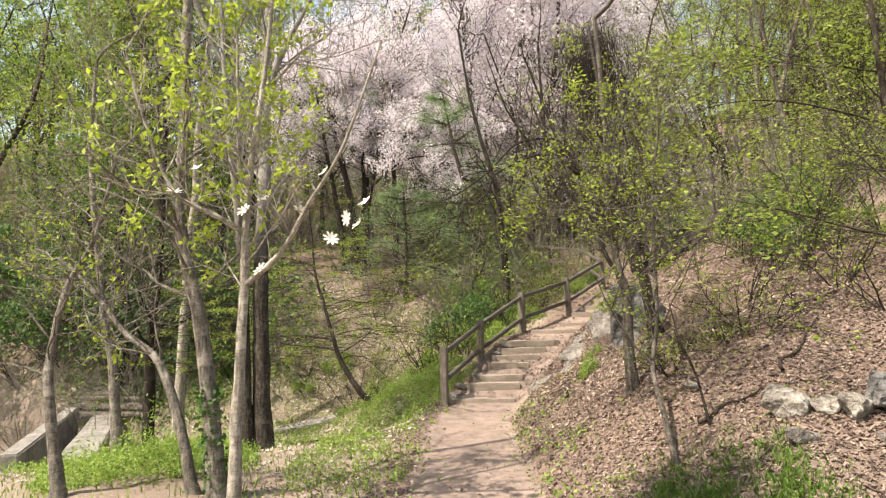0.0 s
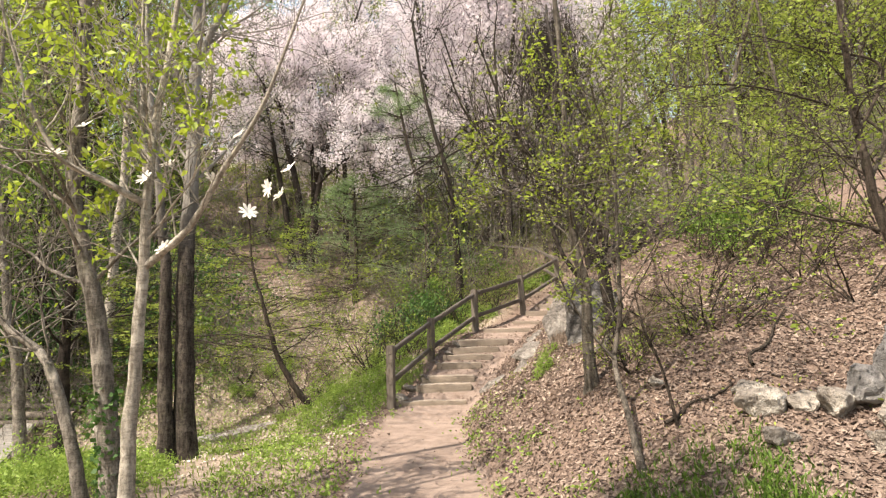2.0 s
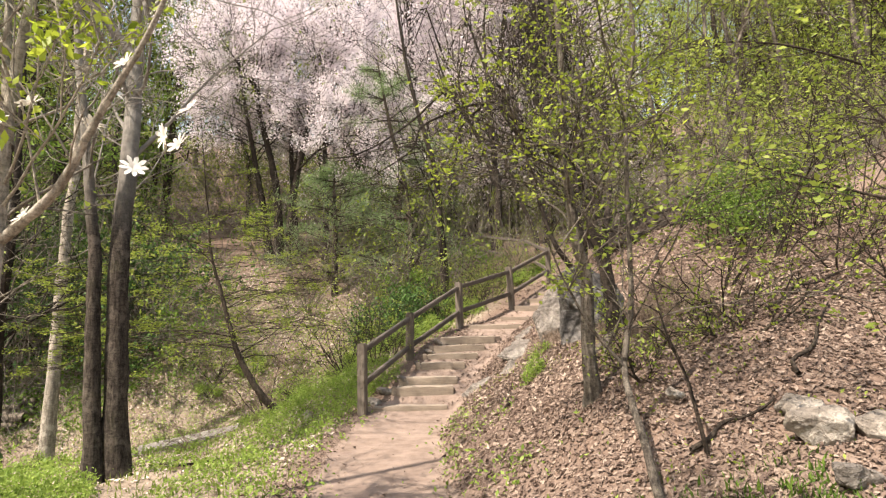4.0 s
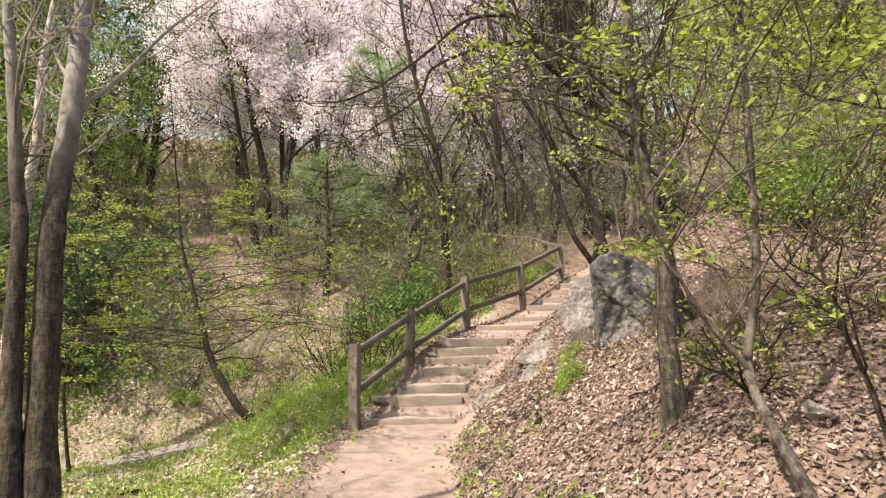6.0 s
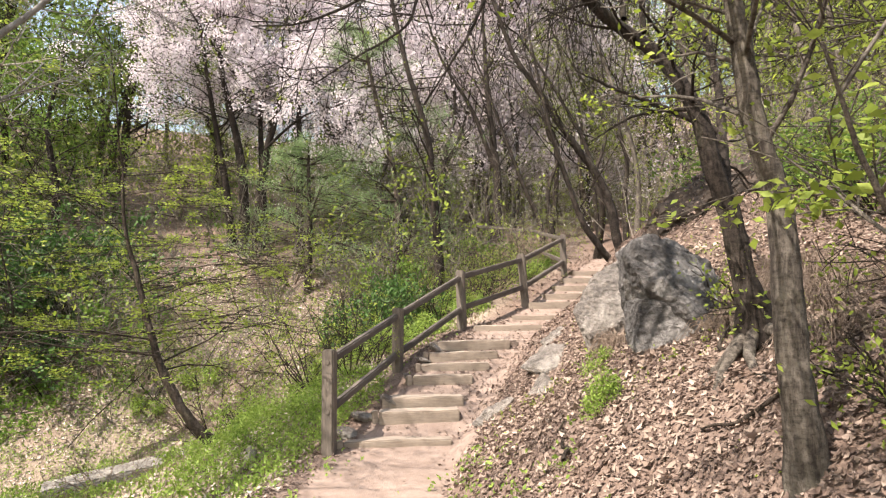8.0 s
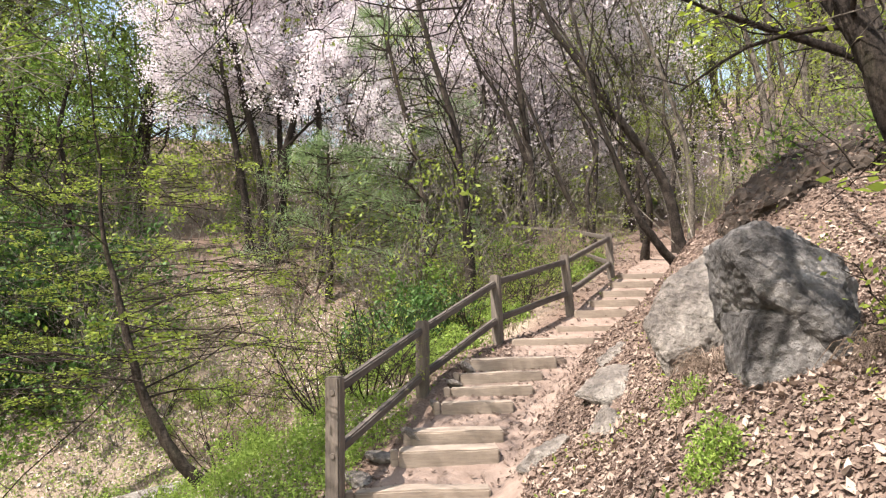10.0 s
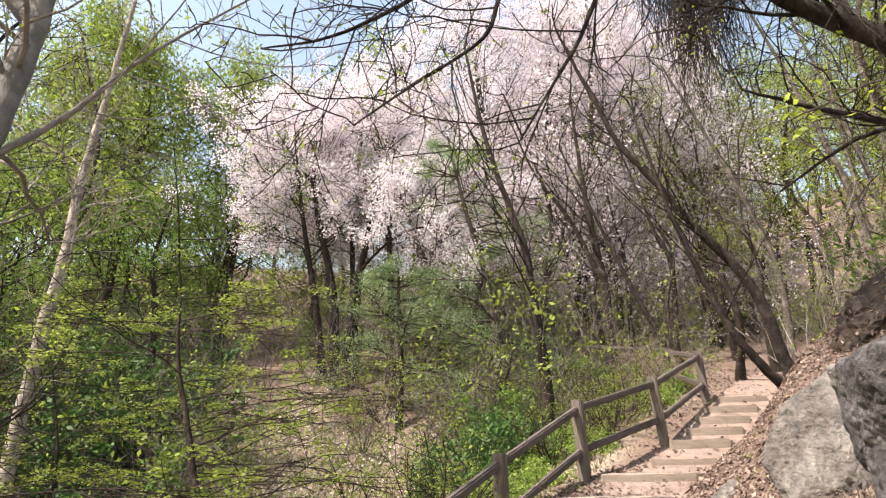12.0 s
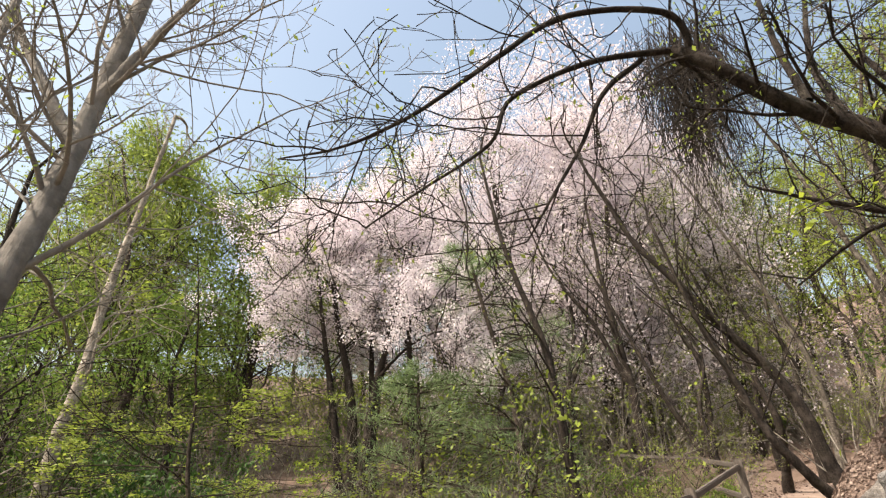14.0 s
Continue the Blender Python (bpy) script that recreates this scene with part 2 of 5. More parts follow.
def land(x, y):
    x, y = np.asarray(x, float), np.asarray(y, float)
    off = path_offset(x, y)
    pz = np.interp(y, PZ_Y, PZ_Z)
    steep = np.interp(y, (3.5, 5.2, 6.5), (0.36, 0.58, 1.0))
    r = np.maximum(off - 0.62, 0)
    bank = steep * 0.7 * np.minimum(r, 1.6) + 0.36 * np.clip(r - 1.6, 0, 16) + 0.2 * np.maximum(r - 17.6, 0)
    bank = bank + 0.85 * np.exp(-((x - 5.1) ** 2 + (y - 11.9) ** 2) / 2.6) * smooth(r / 1.6)
    l = np.maximum(-off - 0.62, 0)
    width = np.interp(y, (10.5, 11, 12, 14, 16, 22), (2.2, 3.0, 4.5, 6.0, 8.5, 6))
    low = np.interp(y, LF_Y, LF_Z) - np.clip(0.12 * (-x - 4), 0, 0.7) * smooth((17.5 - y) / 3) + 0.10 * np.clip(-x - 12, 0, 30) * smooth((y - 20) / 6)
    z = pz + bank
    z = z + (low - z) * smooth(l / width) * (l > 0)
    rough = 0.02 + 0.075 * smooth((np.abs(off) - 0.6) / 0.8)
    return z + rough * wave(x, y) * smooth((np.abs(off) - 0.3) / 0.5 + 0.1)


def gz(x, y):
    return float(land(x, y))


def green_cover(x, y):
    off = path_offset(x, y)
    left = smooth((-off - 0.75) / 0.5)
    patch = 0.5 + 0.5 * np.sin(0.9 * x + 1.1 * y) * np.sin(0.7 * y - 0.5 * x + 1) + 0.4 * wave(0.7 * x, 0.7 * y)
    near_right = np.exp(-((x - 2.15) / 0.7) ** 4 - ((y - 4.4) / 0.75) ** 4)
    return np.clip(left * (0.25 + 0.7 * patch) * smooth((24 - y) / 8) + near_right * 0.8, 0, 1)


def bare_bank(off, y):
    """Extra width of bare earth on the uphill side of the steps."""
    return 0.4 * smooth((y - 9.6) / 1.2) * smooth((13.6 - y) / 1.2) * (off > 0)


# ---- mesh helpers ----
def part(name, mesh, material, parent=None, label=""):
    if isinstance(mesh, bmesh.types.BMesh):
        data = bpy.data.meshes.new(name)
        mesh.to_mesh(data)
        mesh.free()
    else:
        data = mesh
    if material:
        data.materials.append(material)
    ob = new(name, data)
    if parent:
        ob.parent = parent
    return tagged(ob, label)


def thing(name, label, category, group="", kind="", at=(0, 0, 0)):
    ob = new(name)
    ob.location = at
    ob.empty_display_size = 0.1
    return tagged(ob, label, category, group, kind)


def array_mesh(name, verts, quads, smooth_faces=False):
    """A mesh of quads from arrays (n, 3) and (m, 4)."""
    me = bpy.data.meshes.new(name)
    verts, quads = np.asarray(verts, np.float32), np.asarray(quads, np.int32)
    me.vertices.add(len(verts))
    me.vertices.foreach_set("co", verts.ravel())
    me.loops.add(quads.size)
    me.loops.foreach_set("vertex_index", quads.ravel())
    me.polygons.add(len(quads))
    me.polygons.foreach_set("loop_start", np.arange(0, quads.size, quads.shape[1], dtype=np.int32))
    if smooth_faces:
        me.polygons.foreach_set("use_smooth", np.ones(len(quads), bool))
    me.update(calc_edges=True)
    me.validate()
    return me


class Wood:
    """Collects tapering round limbs into one mesh."""

    def __init__(self):
        self.v, self.f, self.n = [], [], 0

    def limb(self, pts, radii, sides, knots=0.0, rng=None):
        pts = np.asarray(pts, float)
        d = np.gradient(pts, axis=0)
        d /= np.linalg.norm(d, axis=1)[:, None] + 1e-9
        ref = np.where(np.abs(d[:, 2:3]) > 0.85, np.array([[1.0, 0, 0]]), np.array([[0, 0, 1.0]]))
        ref = np.repeat(ref[:1], len(pts), 0)
        a = np.cross(d, ref)
        a /= np.linalg.norm(a, axis=1)[:, None] + 1e-9
        b = np.cross(d, a)
        ang = np.linspace(0, 2 * np.pi, sides, endpoint=False)
        rr = np.asarray(radii, float)[:, None] * np.ones(sides)
        if knots:
            rr = rr * (1 + knots * rng.normal(size=rr.shape))
        ring = pts[:, None] + rr[..., None] * (np.cos(ang)[None, :, None] * a[:, None] + np.sin(ang)[None, :, None] * b[:, None])
        k, base = len(pts), self.n
        self.v.append(ring.reshape(-1, 3))
        i = np.arange(k - 1)[:, None] * sides
        j = np.arange(sides)[None]
        q = np.stack([i + j, i + (j + 1) % sides, i + sides + (j + 1) % sides, i + sides + j], -1).reshape(-1, 4) + base
        self.f.append(q)
        self.n += k * sides

    def mesh(self, name):
        return array_mesh(name, np.concatenate(self.v), np.concatenate(self.f), True)


def spline(pts, n):
    """Points along a smooth curve through pts."""
    pts = np.asarray(pts, float)
    if len(pts) < 3:
        return pts[0] + (pts[-1] - pts[0]) * np.linspace(0, 1, n)[:, None]
    p = np.vstack([2 * pts[0] - pts[1], pts, 2 * pts[-1] - pts[-2]])
    out = []
    for u in np.linspace(0, len(pts) - 1 - 1e-6, n):
        i, t = int(u), u - int(u)
        a, b, c, d = p[i:i + 4]
        out.append(0.5 * (2 * b + (c - a) * t + (2 * a - 5 * b + 4 * c - d) * t * t + (3 * b - a - 3 * c + d) * t ** 3))
    return np.array(out)


def in_walkway(p):
    """Whether a twig at p would hang into the walked way."""
    off, y, z = p[0] - np.interp(p[1], CX_Y, CX_X), p[1], p[2]
    if y > 9.5:
        return abs(off) < 0.8 and z < 2.6 + np.interp(y, PZ_Y, PZ_Z)
    return abs(off) < 1.35 and y < 7.4 and not (z > 2.5 and off > 0.45 and 5.2 < y < 6.6)


def sprout(wood, tips, p, d, length, r, level, rng, s):
    """One branch and, from it, its twigs; leaf places go into tips."""
    n = (7, 6, 5, 4)[min(level, 3)]
    pts, q, dd = [p], np.array(p, float), np.array(d, float)
    for _ in range(n):
        dd = dd + rng.normal(size=3) * s["wobble"] + np.array([0, 0, s["lift"]])
        dd /= np.linalg.norm(dd)
        q = q + dd * length / n
        if in_walkway(q + s["origin"]):
            break
        pts.append(q)
    if len(pts) < 3:
        return
    pts = np.array(pts)
    n = len(pts) - 1
    wood.limb(pts, np.linspace(r, max(r * 0.35, s["thin"]), n + 1), (6, 5, 4, 3)[min(level, 3)])
    if level >= s["levels"]:
        tips.extend(pts[1 + n // 3:])
        return
    count = max(2, int(s["twigs"] * (0.8 + 0.4 * rng.random())))
    for k in range(count):
        u = s["bare"] + (1 - s["bare"]) * (k + rng.random()) / count
        f = u * n
        i = min(int(f), n - 1)
        at = pts[i] + (pts[i + 1] - pts[i]) * (f - i)
        along = pts[i + 1] - pts[i]
        along /= np.linalg.norm(along)
        side = np.cross(along, rng.normal(size=3))
        side /= np.linalg.norm(side) + 1e-9
        side[2] *= s["flat"]
        nd = along * s["ahead"] + side
        sprout(wood, tips, at, nd / np.linalg.norm(nd), length * s["ratio"] * (1.15 - 0.5 * u) * (0.7 + 0.6 * rng.random()),
               max(r * 0.5 * (1.1 - 0.4 * u), s["thin"]), level + 1, rng, s)


HABIT = dict(levels=3, twigs=5, wobble=0.16, lift=0.04, thin=0.004, bare=0.25, flat=1.0, ahead=0.75, ratio=0.55, origin=np.zeros(3))


def leaves_mesh(name, places, per, spread, size, rng, droop=0.0, slim=0.5, level_bias=1.0, clump=1.0):
    """Small four-cornered leaves round the given places."""
    places = np.asarray(places, float)
    n = int(len(places) * per)
    if clump < 1:
        places = places[rng.permutation(len(places))[:max(4, int(len(places) * clump))]]
    c = places[rng.integers(0, len(places), n)] + rng.normal(size=(n, 3)) * spread * np.array([1, 1, 0.3 + 0.7 * level_bias])
    a = rng.normal(size=(n, 3)) * np.array([1, 1, level_bias])
    a[:, 2] -= droop
    a /= np.linalg.norm(a, axis=1)[:, None]
    b = np.cross(a, rng.normal(size=(n, 3)))
    b /= np.linalg.norm(b, axis=1)[:, None]
    ln = size * (0.6 + 0.8 * rng.random((n, 1)))
    nrm = np.cross(a, b)
    v = np.stack([c, c + a * ln * 0.5 + b * ln * slim * 0.5 + nrm * ln * 0.08, c + a * ln, c + a * ln * 0.5 - b * ln * slim * 0.5 + nrm * ln * 0.08], 1)
    return array_mesh(name, v.reshape(-1, 3), np.arange(4 * n).reshape(-1, 4))


def tree(name, label, category, seed, stems, limbs=(), habit=None, bark_mat=None, leaf_mat=None, per=3, spread=0.05, size=0.06,
         branches=12, start=0.35, reach=1.2, sides=9, group="", droop=0.0, slim=0.5, crown="foliage", crown_label="", flare=1.35, level_bias=1.0, clear=True, clump=0.5, whole=False):
    """A tree from its stems and main limbs, each (points, thick, thin); smaller branches sprout from them."""
    rng = np.random.default_rng(seed)
    s = dict(HABIT, **(habit or {}))
    base = np.array(stems[0][0][0], float)
    s["origin"] = base if clear else base + 500
    root = thing(name, label, category, group, at=tuple(base))
    trunk, tips = Wood(), []
    wood = trunk if whole else Wood()
    for k, (pts, r0, r1) in enumerate([*stems, *limbs]):
        line = spline(np.array(pts, float) - base, 40)
        radii = np.linspace(r0, r1, 40)
        if k < len(stems):
            radii[:5] *= 1 + (flare - 1) * np.array([1.0, 0.62, 0.36, 0.17, 0.06])
            line = np.vstack([line[0] - [0, 0, 0.25], line])
            radii = np.concatenate([[radii[0] * 1.15], radii])
        wander = np.cumsum(rng.normal(size=(len(line), 3)), axis=0)
        line = line + (wander - np.linspace(wander[0], wander[-1], len(line))) * 0.05 * r0
        trunk.limb(line, radii, sides, 0.045, rng)
        first = start if k < len(stems) else 0.15
        count = branches if k < len(stems) else max(3, int(branches * 0.6))
        for j in range(count):
            u = first + (1 - first) * (j + rng.random()) / count
            i = min(int(u * (len(line) - 1)), len(line) - 2)
            along = line[i + 1] - line[i]
            along /= np.linalg.norm(along)
            side = np.cross(along, rng.normal(size=3))
            side /= np.linalg.norm(side) + 1e-9
            side[2] *= s["flat"]
            d = along * s["ahead"] + side
            sprout(wood, tips, line[i], d / np.linalg.norm(d), reach * (1.2 - 0.6 * u) * (0.7 + 0.6 * rng.random()),
                   max(radii[i] * 0.27, s["thin"] * 2), 1, rng, s)
        sprout(wood, tips, line[-1], line[-1] - line[-2], reach * 0.7, radii[-1], 1, rng, s)
    part("trunk", trunk.mesh("trunk"), bark_mat, root)
    if not whole:
        part("branchwork", wood.mesh("branchwork"), bark_mat, root)
    if leaf_mat and per:
        part(crown, leaves_mesh(crown, tips, per, spread, size, rng, droop, slim, level_bias, clump), leaf_mat, root, crown_label)
    return root, tips


def grounded(pts):
    """Sets the first point of a stem on the land."""
    x, y, _ = pts[0]
    return [(x, y, gz(x, y)), *pts[1:]]


def boulder(name, label, seed, size, at, turn=(0, 0, 0), mat=ROCK, detail=4, chisel=6, group=""):
    """A rock: a rounded block cut by flat breaks, then roughened."""
    rng = np.random.default_rng(seed)
    bm = bmesh.new()
    bmesh.ops.create_icosphere(bm, subdivisions=detail, radius=1.0)
    cuts = [(Vector(rng.normal(size=3)).normalized(), 0.62 + 0.25 * rng.random()) for _ in range(chisel)]
    shift = Vector(rng.random(3) * 40)
    for v in bm.verts:
        for nrm, dist in cuts:
            over = v.co.dot(nrm) - dist
            if over > 0:
                v.co -= nrm * over * 0.93
        v.co *= 1 + 0.10 * noise.noise(v.co * 2.1 + shift) + 0.05 * noise.noise(v.co * 6 + shift) + 0.02 * noise.noise(v.co * 15 + shift)
        v.co = Vector((v.co.x * size[0], v.co.y * size[1], v.co.z * size[2]))
    ob = part(name, bm, mat)
    ob.matrix_world = pose(*at, *turn)
    return tagged(ob, label, "rock", group)


def hull_rock(name, label, seed, corners, mat=ROCK, group=""):
    """An angular rock: the hull of its corners, edges broken and faces roughened."""
    centre = sum((Vector(c) for c in corners), Vector()) / len(corners)
    bm = bmesh.new()
    for c in corners:
        bm.verts.new(Vector(c) - centre)
    bmesh.ops.convex_hull(bm, input=bm.verts)
    bmesh.ops.delete(bm, geom=[v for v in bm.verts if not v.link_faces], context="VERTS")
    bmesh.ops.bevel(bm, geom=list(bm.edges), offset=0.018, segments=1, affect="EDGES", clamp_overlap=True)
    bmesh.ops.triangulate(bm, faces=bm.faces)
    for _ in range(5):
        long = [e for e in bm.edges if e.calc_length() > 0.035]
        if not long:
            break
        bmesh.ops.subdivide_edges(bm, edges=long, cuts=1)
        bmesh.ops.triangulate(bm, faces=[f for f in bm.faces if len(f.verts) > 3])
    shift = Vector(np.random.default_rng(seed).random(3) * 40)
    bm.normal_update()
    for v in bm.verts:
        v.co += v.normal * (0.02 * noise.noise(v.co * 2.5 + shift) - 0.03 * abs(noise.noise(v.co * 5 + shift)) + 0.022 * abs(noise.noise(v.co * 12 + shift)) + 0.010 * noise.noise(v.co * 27 + shift))
    ob = part(name, bm, mat)
    ob.location = centre
    return tagged(ob, label, "rock", group)


def angular_rock(name, label, seed, size, at, turn, mat):
    """A broken rock of random corners within the given half sizes."""
    rng = np.random.default_rng(seed)
    d = rng.normal(size=(15, 3))
    d /= np.linalg.norm(d, axis=1)[:, None]
    d *= 0.85 + 0.25 * rng.random((15, 1))
    m = pose(*at, *turn)
    return hull_rock(name, label, seed, [tuple(m @ Vector(p * np.array(size))) for p in d], mat)


def beam(length, w, h, seed, uneven=0.006, bev=0.012):
    """A worn squared timber along x, base at z = 0."""
    rng = np.random.default_rng(seed)
    bm = bmesh.new()
    bmesh.ops.create_cube(bm, size=1.0)
    for v in bm.verts:
        v.co = Vector((v.co.x * length, v.co.y * w, (v.co.z + 0.5) * h))
    bmesh.ops.subdivide_edges(bm, edges=[e for e in bm.edges if abs((e.verts[0].co - e.verts[1].co).x) > 0.1], cuts=14, use_grid_fill=True)
    bmesh.ops.bevel(bm, geom=[e for e in bm.edges if len(e.link_faces) == 2 and e.calc_face_angle() > 1], offset=bev, segments=2, affect="EDGES")
    shift = Vector(rng.random(3) * 50)
    for v in bm.verts:
        v.co += noise.noise_vector(v.co * 2.2 + shift) * uneven * 1.6 + noise.noise_vector(v.co * 9 + shift) * uneven * 0.5
    return bm


# ---- ground ----
def ground():
    def axis(lo, hi, a, b, fine, n_lo, n_hi):
        mid = np.arange(a, b, fine)
        left = a - (a - lo) * (np.linspace(1, 0, n_lo, endpoint=False) ** 2.2)
        right = b + (hi - b) * (np.linspace(0, 1, n_hi) ** 2.2)
        return np.concatenate([left, mid, right])
    xs = axis(-300, 300, -6, 7, 0.09, 50, 50)
    ys = axis(-200, 400, 0.5, 19, 0.09, 36, 60)
    gx, gy = np.meshgrid(xs, ys)
    z = land(gx, gy)
    far = smooth((np.hypot(gx, gy - 10) - 70) / 120)
    z = z * (1 - far) + (24 + 3 * wave(gx * 0.02, gy * 0.02)) * far * smooth(gy / 60)
    ny, nx = gx.shape
    v = np.stack([gx, gy, z], -1).reshape(-1, 3)
    i = np.arange(ny - 1)[:, None] * nx + np.arange(nx - 1)[None]
    q = np.stack([i, i + 1, i + nx + 1, i + nx], -1).reshape(-1, 4)
    me = array_mesh("ground", v, q, True)
    off = path_offset(gx, gy).ravel()
    bare = 1 - smooth((np.abs(off + 0.02) - np.interp(gy.ravel(), (10.3, 10.9), (0.5, 0.34)) - bare_bank(off, gy.ravel())) / 0.35)
    cover = np.zeros((len(v), 4), np.float32)
    cover[:, 0], cover[:, 1], cover[:, 3] = bare, green_cover(gx, gy).ravel(), 1
    att = me.color_attributes.new("cover", "FLOAT_COLOR", "POINT")
    att.data.foreach_set("color", cover.ravel())
    return tagged(part("ground", me, GROUND), "sloping woodland ground with a trodden dirt path", "ground", kind="structure")


ground()

# ---- steps ----
STEPS = [  # left end, right end, front, top
    (-0.02, 1.14, 10.80, 0.08), (0.34, 1.27, 11.20, 0.32), (0.45, 1.36, 11.50, 0.43), (0.76, 1.55, 12.00, 0.63),
    (0.88, 1.82, 12.25, 0.76), (1.00, 1.97, 12.45, 0.90), (1.15, 2.19, 12.67, 1.04), (1.80, 2.90, 13.50, 1.24),
    (2.57, 3.40, 14.20, 1.39), (2.98, 3.82, 14.70, 1.63), (3.41, 4.22, 15.20, 1.80), (3.78, 4.54, 15.70, 1.98),
    (4.14, 4.95, 16.30, 2.17), (4.56, 5.46, 17.00, 2.38)]
stairs = thing("stairs", "hillside stair of worn timber and packed earth steps", "stairs", kind="structure")
for k, (x0, x1, front, top) in enumerate(STEPS):
    tall = 0.19
    st = part("step", beam(x1 - x0, 0.26, tall, 40 + k, 0.008, 0.014), STEP_WOOD, stairs)
    st.matrix_world = pose((x0 + x1) / 2, front + 0.15, top - tall, 0, 0, (-1.5, 2.0, 0.5, -1.0)[k % 4])
    if k < 7:
        bm = beam(0.30, 0.07, 0.07, 90 + k, 0.004, 0.01)
        for v in bm.verts:
            v.co = Vector((v.co.y, v.co.z - 0.035, v.co.x))
        bmesh.ops.recalc_face_normals(bm, faces=bm.faces)
        stake = part("stake", bm, STEP_WOOD, stairs)
        stake.matrix_world = pose(x0 - 0.045, front + 0.06, top - 0.14, 3, -3 + 2 * (k % 3), 8)
    if k < len(STEPS) - 1:
        nx0, nx1, nf, nt_ = STEPS[k + 1]
        depth = nf - front + 0.1
        bm = beam((x1 - x0) * 0.98, depth, tall, 70 + k, 0.012, 0.03)
        fill = part("tread", bm, EARTH, stairs)
        fill.matrix_world = pose((x0 + x1) / 2 + 0.25 * (nx0 - x0), front + 0.12 + depth / 2, top - tall - 0.016)

# ---- fence ----
POSTS = [(-0.17, 10.73, 0.0), (0.57, 12.37, 0.46), (1.62, 13.72, 1.08), (2.93, 14.85, 1.48), (4.40, 17.10, 2.17),
         (4.51, 20.50, 2.95), (3.03, 22.00, 3.35), (1.20, 23.60, 3.55), (-0.8, 24.6, 3.6)]
fence = thing("fence", "weathered grey timber post-and-rail fence beside the steps", "fence", at=POSTS[0])
TOPS = []
for k, (x, y, z) in enumerate(POSTS):
    tall = 1.06 if k < 5 else 1.0
    rng = np.random.default_rng(k)
    ahead = POSTS[min(k + 1, len(POSTS) - 1)]
    behind = POSTS[max(k - 1, 0)]
    heading = math.degrees(math.atan2(ahead[1] - behind[1], ahead[0] - behind[0])) - 90
    bm = beam(tall + 0.3, 0.132, 0.132, 180 + k, 0.002, 0.014)
    for v in bm.verts:
        v.co = Vector((v.co.y, v.co.z - 0.066, v.co.x))
    bmesh.ops.recalc_face_normals(bm, faces=bm.faces)
    p = part("post", bm, POST_WOOD, fence)
    p.matrix_basis = Matrix.Translation(-fence.location) @ pose(x, y, z + tall / 2 - 0.15, rng.normal() * 1.0, rng.normal() * 1.0, 0.6 * heading)
    if k < 5:
        for up in (0.13, 0.64):
            bm = bmesh.new()
            bmesh.ops.create_cone(bm, cap_ends=True, segments=12, radius1=0.026, radius2=0.022, depth=0.012)
            bmesh.ops.rotate(bm, verts=bm.verts, matrix=Euler((radians(90), 0, 0)).to_matrix())
            plug = part("bolt_plug", bm, POST_WOOD, p)
            plug.location = (0.005, -0.069, tall / 2 + 0.15 - up)
    TOPS.append(Vector((x, y, z + tall)))
for k in range(len(TOPS) - 1):
    for drop in (0.11, 0.62):
        a, b = TOPS[k] - Vector((0, 0, drop)), TOPS[k + 1] - Vector((0, 0, drop))
        d = b - a
        rail = part("rail", beam(d.length - 0.07, 0.075, 0.085, 200 + k, 0.003, 0.014), RAIL_WOOD, fence)
        rail.matrix_basis = Matrix.Translation((a + b) / 2 - fence.location) @ d.to_track_quat("X", "Z").to_matrix().to_4x4() @ pose(0, 0, -0.04)

# ---- rocks ----
hull_rock("boulder", "large dark grey granite boulder with an overhanging head", 3,
          [(2.53, 9.32, 1.91), (2.61, 9.30, 2.02), (2.77, 9.35, 2.09), (3.07, 9.50, 2.06), (3.21, 9.55, 2.0), (2.56, 9.22, 1.73), (2.63, 9.16, 1.58), (2.91, 9.02, 1.47),
           (3.04, 8.98, 1.24), (3.09, 9.04, 1.12), (3.21, 9.12, 1.40), (3.23, 9.25, 1.78), (2.73, 10.0, 2.0), (3.26, 10.1, 1.95), (3.21, 10.0, 1.1), (2.71, 9.9, 1.4)])
hull_rock("boulder", "upright split grey rock at the foot of the boulder", 14,
          [(2.59, 9.22, 1.52), (2.56, 9.2, 1.31), (2.52, 9.16, 0.92), (2.73, 9.06, 0.88), (2.91, 9.02, 0.95), (3.03, 9.06, 1.22), (2.85, 9.1, 1.52), (2.66, 9.7, 1.5), (3.06, 9.7, 1.4), (3.01, 9.7, 0.9), (2.61, 9.6, 0.9)])
hull_rock("boulder", "dark shaded granite block behind the boulder", 15,
          [(3.08, 9.35, 1.98), (3.38, 9.45, 1.84), (3.52, 9.5, 1.66), (3.42, 9.38, 1.44), (3.14, 9.28, 1.30), (3.05, 9.3, 1.6), (3.1, 10.1, 1.95), (3.5, 10.1, 1.75), (3.5, 10.0, 1.2), (3.1, 10.0, 1.1)])
hull_rock("boulder", "rounded grey rock slab beside the steps", 8,
          [(2.47, 10.6, 1.42), (2.52, 10.35, 1.15), (3.2, 10.8, 2.08), (3.15, 10.5, 1.72), (2.9, 10.35, 1.3), (2.72, 10.7, 1.82), (3.4, 11.3, 2.05), (2.75, 11.2, 1.5), (2.6, 10.4, 0.8), (3.2, 10.4, 1.0), (3.3, 11.2, 1.0)], ROCK_MID)
angular_rock("rock", "flat grey rock set in the bare earth bank", 21, (0.42, 0.30, 0.17), (2.32, 11.15, gz(2.32, 11.15) - 0.01), (8, -30, 30), ROCK_MID)
